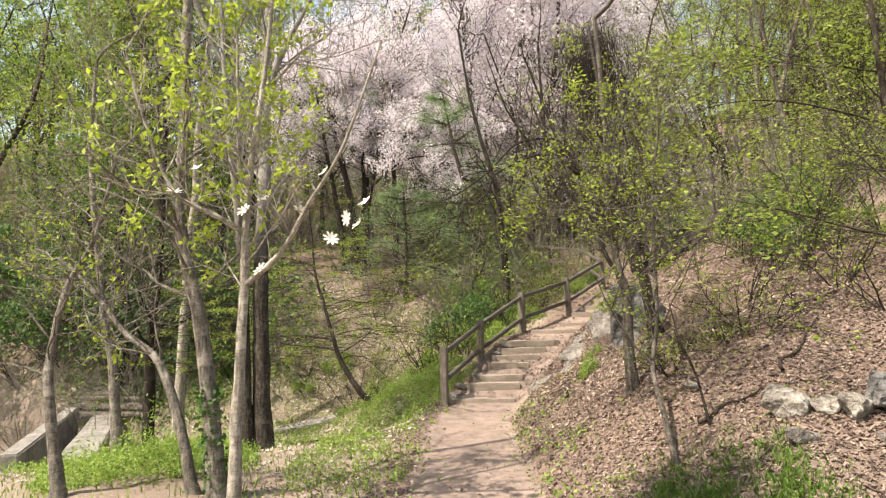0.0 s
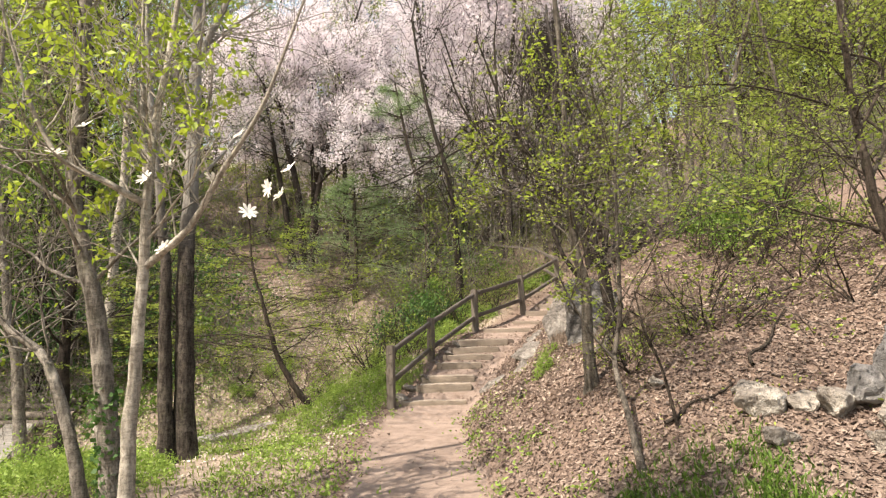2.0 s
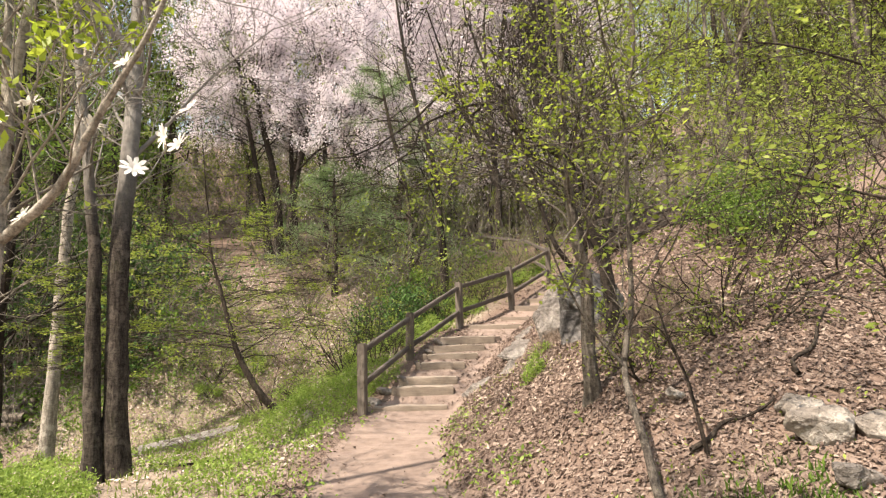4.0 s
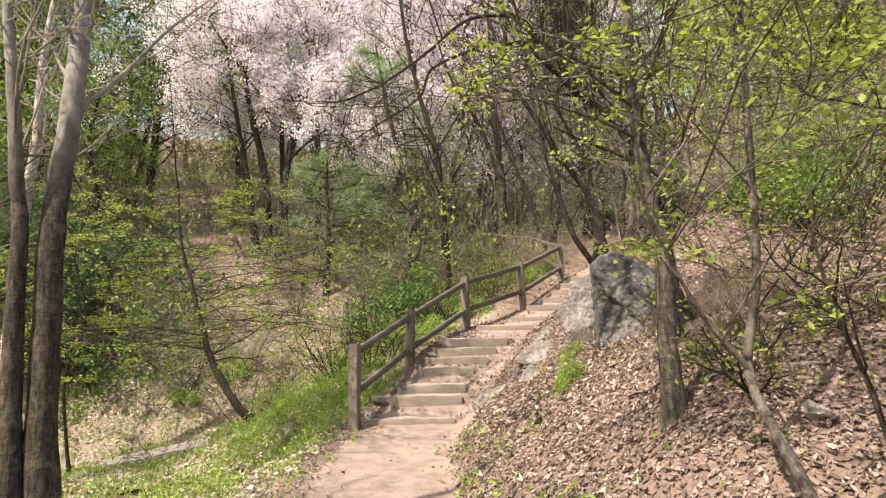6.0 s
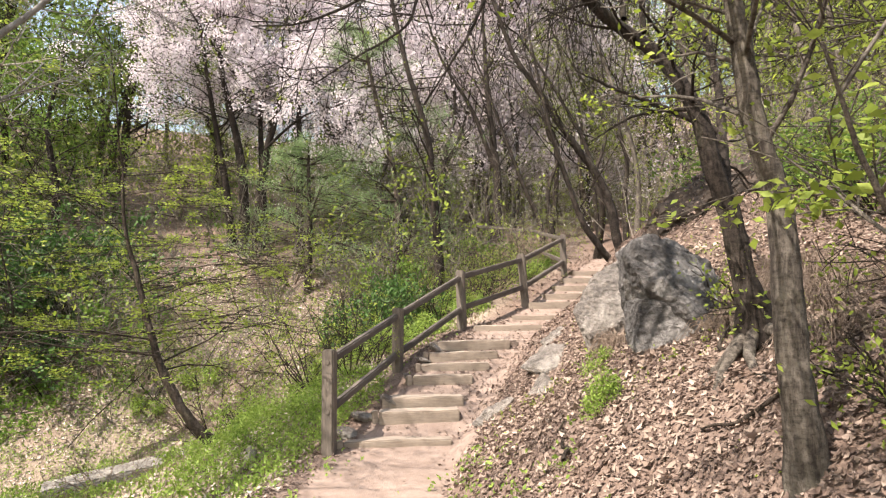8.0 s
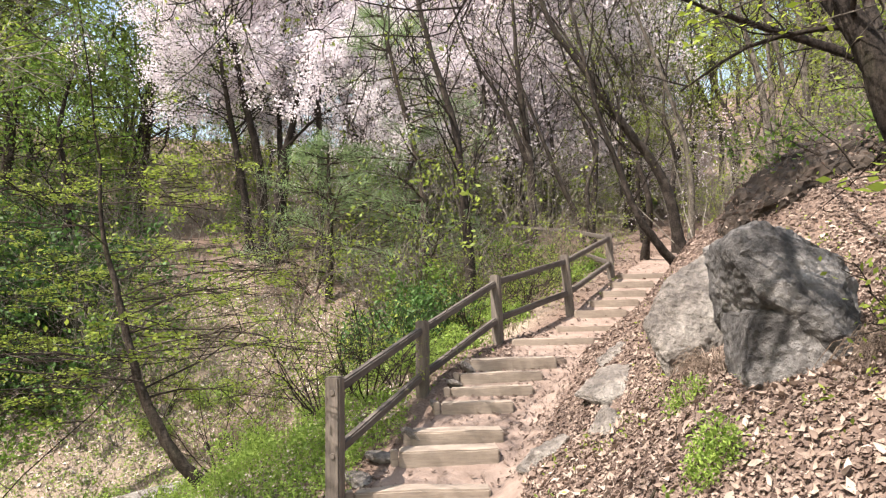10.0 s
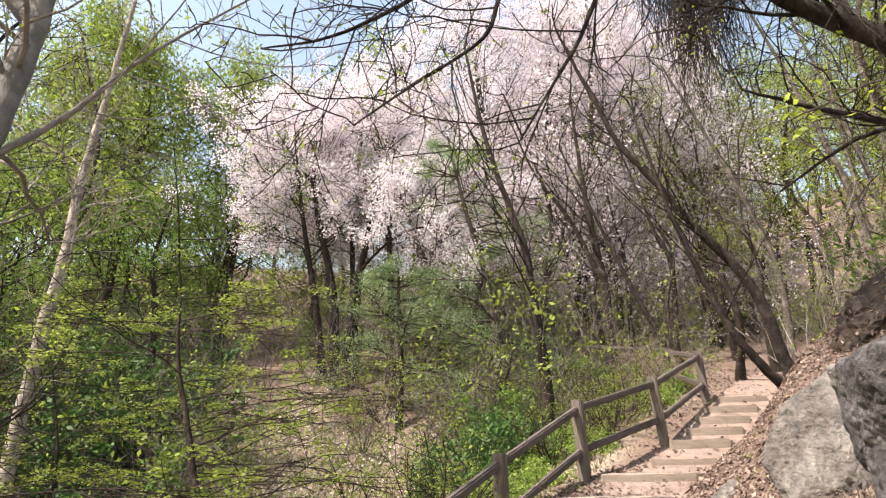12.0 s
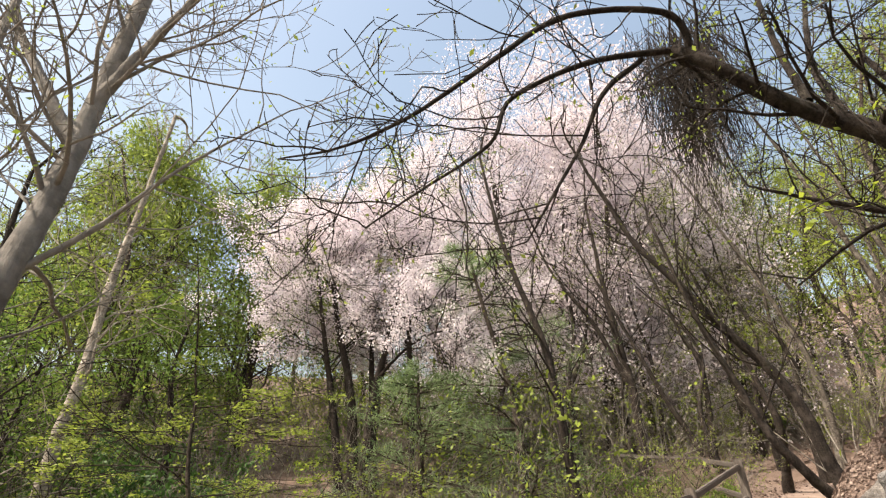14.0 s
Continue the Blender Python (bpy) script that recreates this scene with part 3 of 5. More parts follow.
angular_rock("rock", "flat grey rock set in the bare earth bank", 22, (0.30, 0.22, 0.13), (1.62, 10.85, gz(1.62, 10.85) - 0.02), (5, -25, -10), ROCK_MID)
angular_rock("rock", "flat grey rock set in the bare earth bank", 23, (0.28, 0.24, 0.13), (2.12, 10.5, gz(2.12, 10.5) - 0.02), (0, -30, 60), ROCK_MID)
angular_rock("rock", "flat grey rock set in the bare earth bank", 24, (0.30, 0.22, 0.11), (2.6, 11.9, gz(2.6, 11.9) - 0.02), (0, -25, 20), ROCK_MID)
for k, (x, y, sx, sy, sz, pale) in enumerate([(2.80, 5.06, 0.27, 0.20, 0.17, 1), (3.02, 4.92, 0.15, 0.14, 0.14, 1), (3.12, 4.80, 0.24, 0.20, 0.19, 1), (3.36, 4.72, 0.22, 0.20, 0.27, 0),
                                           (3.58, 4.66, 0.26, 0.24, 0.34, 0), (3.36, 4.36, 0.24, 0.22, 0.28, 1), (3.12, 4.22, 0.18, 0.18, 0.17, 1), (3.80, 4.80, 0.3, 0.3, 0.38, 0), (2.86, 5.36, 0.18, 0.13, 0.10, 1), (2.34, 5.98, 0.10, 0.09, 0.07, 1)]):
    angular_rock("rock", ("large grey lichened granite rock on the bank", "pale granite rock half buried in leaf litter")[pale], 310 + k, (0.9 * sx, sy, 0.8 * sz), (x + 0.14, y, gz(x + 0.14, y) + 0.3 * sz), (5 * (k % 3), 10, 37 * k), ROCK_PALE if pale else ROCK_GREY)
angular_rock("rock", "dark grey rock below the pale rocks", 36, (0.18, 0.12, 0.09), (2.80, 4.66, gz(2.8, 4.66) + 0.05), (0, 8, 0), ROCK_MID)
bank = boulder("earth_bank", "overhanging dark brown earth bank above the boulder, its shade in the colour", 37, (1.25, 0.6, 0.42), (5.15, 12.1, 2.98), (0, -27, 12), DARK_SHADED_EARTH, 5, 3)
shift = Vector((3, 7, 1))
for v in bank.data.vertices:
    q = v.co * 7 + shift
    v.co += v.normal * (0.09 * noise.noise(q * 0.6) + 0.06 * abs(noise.noise(q * 1.7)) + 0.03 * noise.noise(q * 4))
rng = np.random.default_rng(38)
skin = np.array([v.co for v in bank.data.vertices])
part("leaf_cover", leaves_mesh("leaf_cover", skin[skin[:, 2] > -0.1], 1.2, 0.02, 0.055, rng, droop=0.3, slim=0.45), DRY_LEAF, bank, "matted dry brown leaves")
roots = Wood()
for k in range(26):
    p = skin[rng.integers(len(skin))]
    d = rng.normal(size=3) * 0.16
    roots.limb(spline([p, p + d + (0, -0.05, 0.02), p + d * 1.6 + (0, -0.08, -0.12)], 6), np.linspace(0.008, 0.003, 6), 4)
part("root", roots.mesh("root"), BARK_BROWN, bank, "thin tangled brown roots")
boulder("rock", "mossy grey rock on the upper slope", 35, (0.5, 0.4, 0.3), (6.6, 11.2, gz(6.6, 11.2) + 0.1), (0, 10, 10), ROCK, 4, 8)

rng_s = np.random.default_rng(17)
for k in range(6):
    u = k / 5
    x, y = -0.02 + 1.3 * u + rng_s.normal() * 0.05, 11.05 + 1.75 * u + rng_s.normal() * 0.06
    d = 0.06 + 0.06 * rng_s.random()
    boulder("stone", "flat earthy stone edging the steps", 600 + k, (d * 1.8, d * 1.2, d * 0.6), (x - 0.05, y, gz(x, y) + 0.01), tuple(rng_s.random(3) * 60), ROCK_MID, 2, 6, "stones edging the steps")

first = None
for k in range(26):
    x, y = -6.5 + 5.5 * rng_s.random(), 10.5 + 6.0 * rng_s.random()
    m = pose(x, y, gz(x, y) + 0.01, *(rng_s.random(3) * 90))
    if first is None:
        first = boulder("stone", "pale angular stone lying on the slope", 640, (0.10, 0.08, 0.06), (x, y, gz(x, y)), (0, 0, 0), ROCK_PALE, 2, 8, "stones on the slope")
    else:
        ob = copy_thing(first, m)
        ob.scale = (0.5 + rng_s.random(),) * 3


def fallen_branch(x, y, turn, length, seed):
    rng = np.random.default_rng(seed)
    w = Wood()
    c, sn = math.cos(radians(turn)), math.sin(radians(turn))
    pts = []
    for u in np.linspace(-0.5, 0.5, 7):
        px, py = x + c * u * length + rng.normal() * 0.03, y + sn * u * length + rng.normal() * 0.03
        pts.append((px - x, py - y, gz(px, py) - gz(x, y) + 0.025 + 0.02 * rng.random()))
    w.limb(spline(pts, 14), np.linspace(0.018, 0.006, 14), 6, 0.08, rng)
    ob = part("fallen_branch", w.mesh("fallen_branch"), BARK_BROWN)
    ob.location = (x, y, gz(x, y))
    tagged(ob, "thin dead branch lying among dry leaves", "branch", "fallen branches")


for k, (x, y, turn, length) in enumerate([(2.65, 5.5, 10, 0.7), (3.6, 6.0, 40, 1.1), (3.2, 7.6, -30, 0.9), (1.7, 8.6, 70, 0.6), (4.4, 7.0, 15, 1.3), (-2.0, 9.6, 20, 0.9), (-2.6, 10.4, -25, 1.1), (2.9, 8.5, 50, 0.6), (2.3, 7.3, 120, 0.5)]):
    fallen_branch(x, y, turn, length, 700 + k)

# ---- left gully: concrete edging and logs ----
def low_wall(name, label, a, b, w, h):
    d = Vector((b[0] - a[0], b[1] - a[1], b[2] - a[2]))
    ob = part(name, beam(d.length, w, h, int(100 * w), 0.012, 0.03), CONCRETE)
    ob.matrix_world = Matrix.Translation((Vector(a) + Vector(b)) / 2 - Vector((0, 0, h))) @ d.to_track_quat("X", "Z").to_matrix().to_4x4()
    return tagged(ob, label, "wall")


low_wall("retaining_wall", "low weathered concrete wall along a dry channel", (-8.30, 10.68, -0.75), (-11.04, 16.40, -0.75), 0.35, 1.0)
low_wall("retaining_wall", "pale concrete channel edge covered with leaves", (-6.39, 9.23, -1.00), (-10.26, 16.78, -1.00), 0.7, 1.0)
low_wall("kerb_slab", "broken pale concrete slab lying in the grass", (-5.2, 14.8, -1.26), (-3.2, 15.8, -1.02), 0.75, 0.5)
pile = thing("log_pile", "pile of dark felled logs stacked in the gully", "log pile", at=(-10.3, 17.3, gz(-10.3, 17.0) - 0.05))
for k in range(14):
    rng = np.random.default_rng(500 + k)
    w = Wood()
    row, col = divmod(k, 5)
    y0, z0 = col * 0.2 + row * 0.2 - 0.5, 0.04 + row * 0.2 + col * 0.1
    ends = [(-1.3 + rng.normal() * 0.2, y0, z0 + 0.05), (0, y0 + rng.normal() * 0.05, z0 + 0.02), (1.3 + rng.normal() * 0.2, y0 + rng.normal() * 0.1, z0)]
    w.limb(spline(ends, 8), np.full(8, 0.10 + 0.02 * rng.random()), 8, 0.05, rng)
    part("log", w.mesh("log"), LOG_WOOD, pile)

# ---- near trees ----
magnolia, _ = tree("magnolia_tree", "slender pale-barked magnolia with young leaves", "tree", 1,
     [(grounded([(-1.82, 5.08, 0), (-1.81, 5.1, 0.5), (-1.79, 5.12, 1.24), (-1.77, 5.14, 1.95), (-1.76, 5.15, 2.64), (-1.73, 5.2, 3.26), (-1.67, 5.25, 3.87), (-1.6, 5.3, 4.9)]), 0.060, 0.016)],
     [([(-1.77, 5.14, 1.95), (-1.43, 5.05, 2.22), (-1.17, 4.95, 2.59), (-0.81, 4.8, 3.11), (-0.45, 4.7, 4.0)], 0.032, 0.008),
      ([(-1.78, 5.15, 2.42), (-2.04, 5.0, 2.59), (-2.33, 4.9, 2.77), (-2.53, 4.8, 3.29), (-2.7, 4.7, 4.0)], 0.028, 0.008),
      ([(-1.76, 5.15, 2.5), (-1.9, 5.3, 3.0), (-1.95, 5.35, 3.6), (-2.0, 5.4, 4.5)], 0.035, 0.01)],
     dict(levels=3, twigs=4, lift=0.10, thin=0.0035, ratio=0.6, wobble=0.10), BARK_PALE, LEAF_MAGNOLIA, 1.7, 0.035, 0.068, 16, 0.42, 1.05, clump=0.3)
grey_tree, _ = tree("grey_tree", "tall grey-barked tree with ivy on its base", "tree", 2,
     [(grounded([(-2.3, 5.9, 0), (-2.36, 5.9, 0.5), (-2.45, 5.9, 1.19), (-2.56, 5.9, 1.8), (-2.71, 5.9, 2.36), (-2.77, 5.9, 2.94), (-2.73, 5.9, 3.7), (-2.74, 5.9, 5.2), (-2.7, 5.9, 7)]), 0.092, 0.045)],
     (), dict(levels=3, twigs=4, lift=0.05, thin=0.004), BARK_GREY, LEAF_SPRING, 0.8, 0.05, 0.055, 15, 0.36, 1.5)
tree("twin_stemmed_tree", "tall tree with two dark stems paling towards the top", "tree", 3,
     [(grounded([(-3.14, 8.93, 0), (-3.24, 8.93, 1.31), (-3.24, 8.93, 2.22), (-3.35, 8.9, 3.4), (-3.55, 8.9, 5.0), (-3.8, 8.9, 8)]), 0.10, 0.03),
      (grounded([(-2.92, 9.05, 0), (-3.02, 9.05, 1.31), (-3.05, 9.1, 2.3), (-3.1, 9.3, 3.3), (-3.15, 9.5, 4.4), (-3.2, 9.6, 5.3), (-3.2, 9.7, 6.5), (-3.15, 9.8, 8.5)]), 0.128, 0.08)],
     [([(-3.19, 9.58, 5.05), (-3.6, 9.45, 5.7), (-4.0, 9.35, 6.4), (-4.5, 9.2, 7.6)], 0.07, 0.03),
      ([(-3.2, 9.62, 5.6), (-2.9, 9.7, 6.4), (-2.4, 9.7, 7.4)], 0.07, 0.03),
      ([(-3.1, 9.4, 3.6), (-2.75, 9.7, 4.2), (-2.3, 9.9, 4.9), (-1.5, 10.3, 5.9)], 0.032, 0.008)],
     dict(levels=3, twigs=5, lift=0.05, thin=0.004), BARK_TWIN, LEAF_SPRING, 0.2, 0.05, 0.05, 13, 0.5, 2.0)
tree("crooked_tree", "small crooked tree leaning over the grass", "tree", 4,
     [(grounded([(-2.6, 6.0, 0), (-2.75, 6.0, 0.54), (-2.99, 6.1, 1.08), (-3.2, 6.2, 1.3), (-3.57, 6.3, 1.54), (-3.99, 6.4, 1.99), (-4.5, 6.5, 2.4)]), 0.058, 0.018)],
     (), dict(levels=3, twigs=4, lift=0.08, thin=0.0035), BARK_GREY, LEAF_MAGNOLIA, 0.9, 0.05, 0.06, 11, 0.4, 1.1)
tree("slim_tree", "slim grey tree standing in the gully", "tree", 5,
     [(grounded([(-6.41, 11.0, 0), (-6.59, 11, 0.88), (-6.73, 11, 1.5), (-7.0, 11, 3.2), (-7.2, 11, 5.1), (-7.2, 11, 7)]), 0.10, 0.03)],
     (), dict(levels=3, twigs=5, thin=0.005), BARK_GREY, LEAF_SPRING, 0.3, 0.06, 0.06, 26, 0.2, 2.2, group="trees in the gully")
tree("slim_tree", "slim dark tree standing in the gully", "tree", 6,
     [(grounded([(-6.39, 12.0, 0), (-6.42, 12, 0.8), (-6.39, 12, 1.7), (-6.27, 12, 3.3), (-6.28, 12, 5.4), (-6.3, 12, 7)]), 0.12, 0.03)],
     (), dict(levels=3, twigs=5, thin=0.005), BARK_DARK, LEAF_SPRING, 0.3, 0.06, 0.06, 26, 0.2, 2.2, group="trees in the gully")
tree("crooked_tree", "small bare crooked tree on the grass bank", "tree", 7,
     [(grounded([(-4.0, 6.0, 0), (-4.15, 6, 0.9), (-4.22, 6.1, 1.33), (-4.17, 6.2, 2.02), (-3.95, 6.3, 2.62), (-3.8, 6.4, 3.6)]), 0.06, 0.018)],
     (), dict(levels=3, twigs=5, thin=0.0035), BARK_GREY, LEAF_SPRING, 0.2, 0.05, 0.05, 16, 0.3, 1.6)
tree("maple_sapling", "small dark-stemmed sapling with layered yellow-green leaves", "tree", 8,
     [(grounded([(-1.74, 12.1, 0), (-2.0, 12.05, 0.13), (-2.34, 12.1, 0.67), (-2.57, 12.1, 1.3), (-2.75, 12.1, 1.93), (-2.93, 12.1, 2.58), (-3.0, 12.1, 3.4)]), 0.072, 0.014)],
     (), dict(levels=3, twigs=5, lift=0.0, flat=0.08, thin=0.004, wobble=0.08, ahead=0.2), BARK_BROWN, LEAF_SPRING, 7.5, 0.06, 0.038, 22, 0.38, 2.4, level_bias=0.15, clump=0.22)
tree("maple_sapling", "small sapling with tiered yellow-green leaves in the gully", "tree", 13,
     [(grounded([(-4.6, 12.6, 0), (-4.78, 12.6, 0.5), (-4.55, 12.65, 1.4), (-4.8, 12.6, 2.6)]), 0.028, 0.01)],
     (), dict(levels=3, twigs=5, lift=0.0, flat=0.08, thin=0.004, wobble=0.08, ahead=0.2), BARK_BROWN, LEAF_SPRING, 7.5, 0.06, 0.038, 18, 0.3, 2.0, level_bias=0.15, clump=0.22)
tree("pale_tree", "pale-barked tree on the leafy bank", "tree", 9,
     [(grounded([(2.09, 6.67, 0), (2.07, 6.67, 1.21), (2.09, 6.7, 1.79), (2.02, 6.7, 2.08), (1.97, 6.7, 2.52), (1.95, 6.7, 2.94), (1.96, 6.7, 3.6), (1.9, 6.7, 5.2)]), 0.066, 0.026)],
     [([(1.95, 6.7, 2.92), (1.6, 6.65, 3.0), (1.2, 6.5, 3.1), (0.8, 6.4, 3.2)], 0.012, 0.004),
      ([(1.98, 6.7, 2.5), (1.65, 6.55, 2.58), (1.3, 6.4, 2.62), (0.95, 6.25, 2.66)], 0.012, 0.004),
      ([(1.97, 6.7, 2.7), (1.6, 6.4, 2.78), (1.25, 6.1, 2.8), (1.0, 5.85, 2.82)], 0.012, 0.004)], dict(levels=3, twigs=4, lift=0.01, thin=0.0035, flat=0.3), BARK_MID, LEAF_MAGNOLIA, 3.2, 0.06, 0.04, 16, 0.42, 1.6, level_bias=0.4)
leaning_dark_tree, _ = tree("leaning_dark_tree", "dark rough-barked tree leaning out over the path", "tree", 10,
     [(grounded([(2.86, 8.05, 0), (2.79, 8.05, 1.7), (2.76, 8.1, 2.05), (2.65, 8.1, 2.42), (2.63, 8.18, 2.77), (2.49, 8.35, 3.27), (2.14, 8.36, 3.55), (1.79, 8.31, 3.84), (1.64, 8.35, 4.01)]), 0.084, 0.032)],
     [([(1.64, 8.35, 4.01), (1.31, 8.29, 3.95), (1.04, 8.23, 3.83), (0.72, 8.23, 3.66), (0.6, 8.23, 3.38), (0.25, 8.23, 3.14), (-0.02, 8.23, 2.95)], 0.02, 0.004),
      ([(1.74, 8.35, 3.95), (1.62, 8.23, 4.17), (1.07, 8.1, 4.09), (0.66, 7.98, 3.69), (0.24, 7.98, 3.38), (-0.08, 7.98, 3.24), (-0.38, 7.98, 3.21)], 0.022, 0.004),
      ([(1.47, 8.35, 3.97), (1.22, 8.35, 3.75), (1.06, 8.35, 3.42), (0.88, 8.35, 3.12), (0.73, 8.35, 2.87)], 0.017, 0.004),
      ([(2.23, 8.4, 3.58), (2.29, 8.52, 4.14), (2.41, 8.64, 5.22)], 0.026, 0.012),
      ([(2.41, 8.46, 3.51), (2.53, 8.64, 4.14), (2.89, 8.88, 5.1)], 0.026, 0.012),
      ([(2.75, 8.1, 2.1), (2.95, 8.4, 2.7), (3.1, 8.7, 3.4), (3.0, 8.9, 4.4)], 0.045, 0.015),
      ([(2.95, 8.4, 2.7), (2.65, 8.6, 2.95), (2.3, 8.65, 3.12), (1.95, 8.7, 3.3)], 0.03, 0.006)],
     dict(levels=3, twigs=4, lift=-0.01, thin=0.0025, ratio=0.6), BARK_DARK, LEAF_SPRING, 0.5, 0.03, 0.026, 13, 0.5, 0.85, flare=2.0)
tree("forked_sapling", "thin forked sapling in leaf litter", "tree", 11,
     [(grounded([(1.97, 5.12, 0), (2.0, 5.45, 0.74), (2.05, 5.8, 1.1), (2.12, 5.8, 1.53), (2.14, 5.8, 2.29), (2.18, 5.85, 2.98), (2.3, 5.9, 3.64), (2.22, 5.9, 4.4)]), 0.027, 0.01)],
     [([(2.05, 5.8, 1.1), (1.82, 5.8, 1.37), (1.63, 5.75, 1.7), (1.5, 5.7, 2.0)], 0.014, 0.004)],
     dict(levels=3, twigs=4, lift=0.02, thin=0.003, flat=0.25), BARK_MID, LEAF_SPRING, 3.4, 0.06, 0.045, 24, 0.36, 1.6, level_bias=0.4)
tree("forked_sapling", "thin bare sapling in leaf litter", "tree", 12,
     [(grounded([(2.38, 5.37, 0), (2.3, 5.4, 1.03), (2.17, 5.4, 1.38), (2.1, 5.4, 1.7)]), 0.014, 0.005)],
     (), dict(levels=2, twigs=3, thin=0.003), BARK_BROWN, LEAF_SPRING, 0.5, 0.03, 0.04, 5, 0.4, 0.4)

def flower_mesh():
    bm = bmesh.new()
    for k in range(9):
        a = k * 6.283 / 9
        out = 0.35 + 0.25 * (k % 2)
        rows = []
        for u, w in ((0.0, 0.003), (0.35, 0.008), (0.75, 0.010), (1.0, 0.003)):
            r, h = 0.058 * u, 0.03 * u * (1 - out * u)
            c = Vector((math.cos(a) * r, math.sin(a) * r, h))
            side = Vector((-math.sin(a), math.cos(a), 0.15)) * w
            rows.append((bm.verts.new(c - side), bm.verts.new(c + side)))
        for p, q in zip(rows, rows[1:]):
            bm.faces.new((p[0], p[1], q[1], q[0]))
    me = bpy.data.meshes.new("flower")
    bm.to_mesh(me)
    bm.free()
    me.materials.append(PETAL)
    return me


FLOWER = flower_mesh()
rng_f = np.random.default_rng(5)
for spot in [(-0.69, 4.87, 2.43), (-0.94, 4.9, 2.31), (-2.14, 4.9, 2.97), (-0.80, 4.95, 2.50), (-1.12, 5.0, 2.78), (-1.25, 5.05, 2.6), (-1.55, 5.0, 2.7),
             (-1.78, 5.1, 2.62), (-1.62, 5.1, 2.08), (-0.62, 4.8, 2.6), (-2.3, 4.85, 2.75), (-1.0, 4.9, 2.9)]:
    f = new("flower", FLOWER)
    f.parent = magnolia
    f.matrix_basis = Matrix.Translation(-magnolia.location) @ pose(*spot, *(rng_f.normal(size=3) * 35 + (40, 0, 0)))
    f.scale = (1.25, 1.25, 1.25)
    tagged(f, "open white magnolia flower")


def climbing(parent, points, radius, count, size, seed, mat, name):
    """Leaves clinging to a stem."""
    rng = np.random.default_rng(seed)
    line = spline(np.array(points, float) - np.array(parent.location), 40)
    a = rng.random(160) * 6.283
    ring = line[rng.integers(0, 40, 160)] + np.stack([np.cos(a), np.sin(a), 0 * a], 1) * radius
    part(name, leaves_mesh(name, ring, count / 160, 0.03, size, rng, slim=0.8), mat, parent)


climbing(grey_tree, [(-2.3, 5.9, 0), (-2.36, 5.9, 0.45), (-2.43, 5.9, 1.0)], 0.105, 420, 0.05, 8, LEAF_DARK, "ivy")


def hanging_vine(parent, seed):
    rng = np.random.default_rng(seed)
    w = Wood()
    for _ in range(760):
        x, y = 2.9 + rng.normal() * 0.3, 11.0 + rng.normal() * 0.25
        top = 7.35 - 1.1 * rng.random()
        fall = (0.8 + 1.3 * rng.random()) * (1.1 - min(1.0, abs(x - 2.9) * 1.1))
        pts = [(x, y, top), (x + rng.normal() * 0.1, y + rng.normal() * 0.1, top - fall * 0.5), (x + rng.normal() * 0.16 - 0.06, y + rng.normal() * 0.12, top - fall)]
        w.limb(spline(np.array(pts) - np.array(parent.location), 7), np.linspace(0.005, 0.002, 7), 3)
    w.limb(spline(np.array([(2.41, 8.66, 5.2), (2.5, 9.4, 6.3), (2.75, 10.4, 7.15), (3.0, 11.4, 7.4)]) - np.array(parent.location), 9), np.linspace(0.03, 0.012, 9), 6)
    part("dead_vine", w.mesh("dead_vine"), BARK_DARK, parent, "hanging tangle of dead brown vine")


hanging_vine(leaning_dark_tree, 4)


def spreading_roots(parent, x, y, seed):
    """Gnarled roots running from a trunk's foot down the bank."""
    rng = np.random.default_rng(seed)
    for k in range(6):
        a = radians(150 + 36 * k + 12 * rng.normal())
        reach = 0.45 + 0.35 * rng.random()
        pts = []
        for u in np.linspace(0, 1, 6):
            px, py = x + math.cos(a + 0.5 * u) * reach * u, y + math.sin(a + 0.5 * u) * reach * u
            pts.append((px, py, gz(px, py) + 0.13 * (1 - u) ** 2 + 0.02 - 0.05 * u))
        w = Wood()
        w.limb(spline(np.array(pts) - np.array(parent.location), 14), np.linspace(0.05, 0.012, 14), 7, 0.10, rng)
        part("root", w.mesh("root"), BARK_MID, parent, "gnarled surface root")


spreading_roots(leaning_dark_tree, 2.86, 8.05, 44)


def tussock(x, y, r, count, seed):
    """A matted clump of dead stalks and needles."""
    rng = np.random.default_rng(seed)
    w = Wood()
    base = gz(x, y)
    for _ in range(count):
        a, u = rng.random() * 6.283, rng.random() ** 0.6
        px, py = x + 0.5 * r * u * math.cos(a), y + 0.5 * r * u * math.sin(a)
        b = a + rng.normal() * 0.6
        ln = r * (0.5 + 0.7 * rng.random())
        z = gz(px, py) - base
        up = 0.12 + 0.22 * rng.random()
        pts = [(px - x, py - y, z - 0.02), (px - x + ln * 0.45 * math.cos(b), py - y + ln * 0.45 * math.sin(b), z + r * up * 1.6),
               (px - x + ln * math.cos(b), py - y + ln * math.sin(b), gz(px + ln * math.cos(b), py + ln * math.sin(b)) - base + 0.015)]
        w.limb(spline(pts, 6), np.linspace(0.0042, 0.0018, 6), 3)
    ob = part("dry_tussock", w.mesh("dry_tussock"), BRAMBLE)
    ob.location = (x, y, base)
    tagged(ob, "matted tussock of dead brown stalks beside the boulder", "dry plants", "dry tussocks")


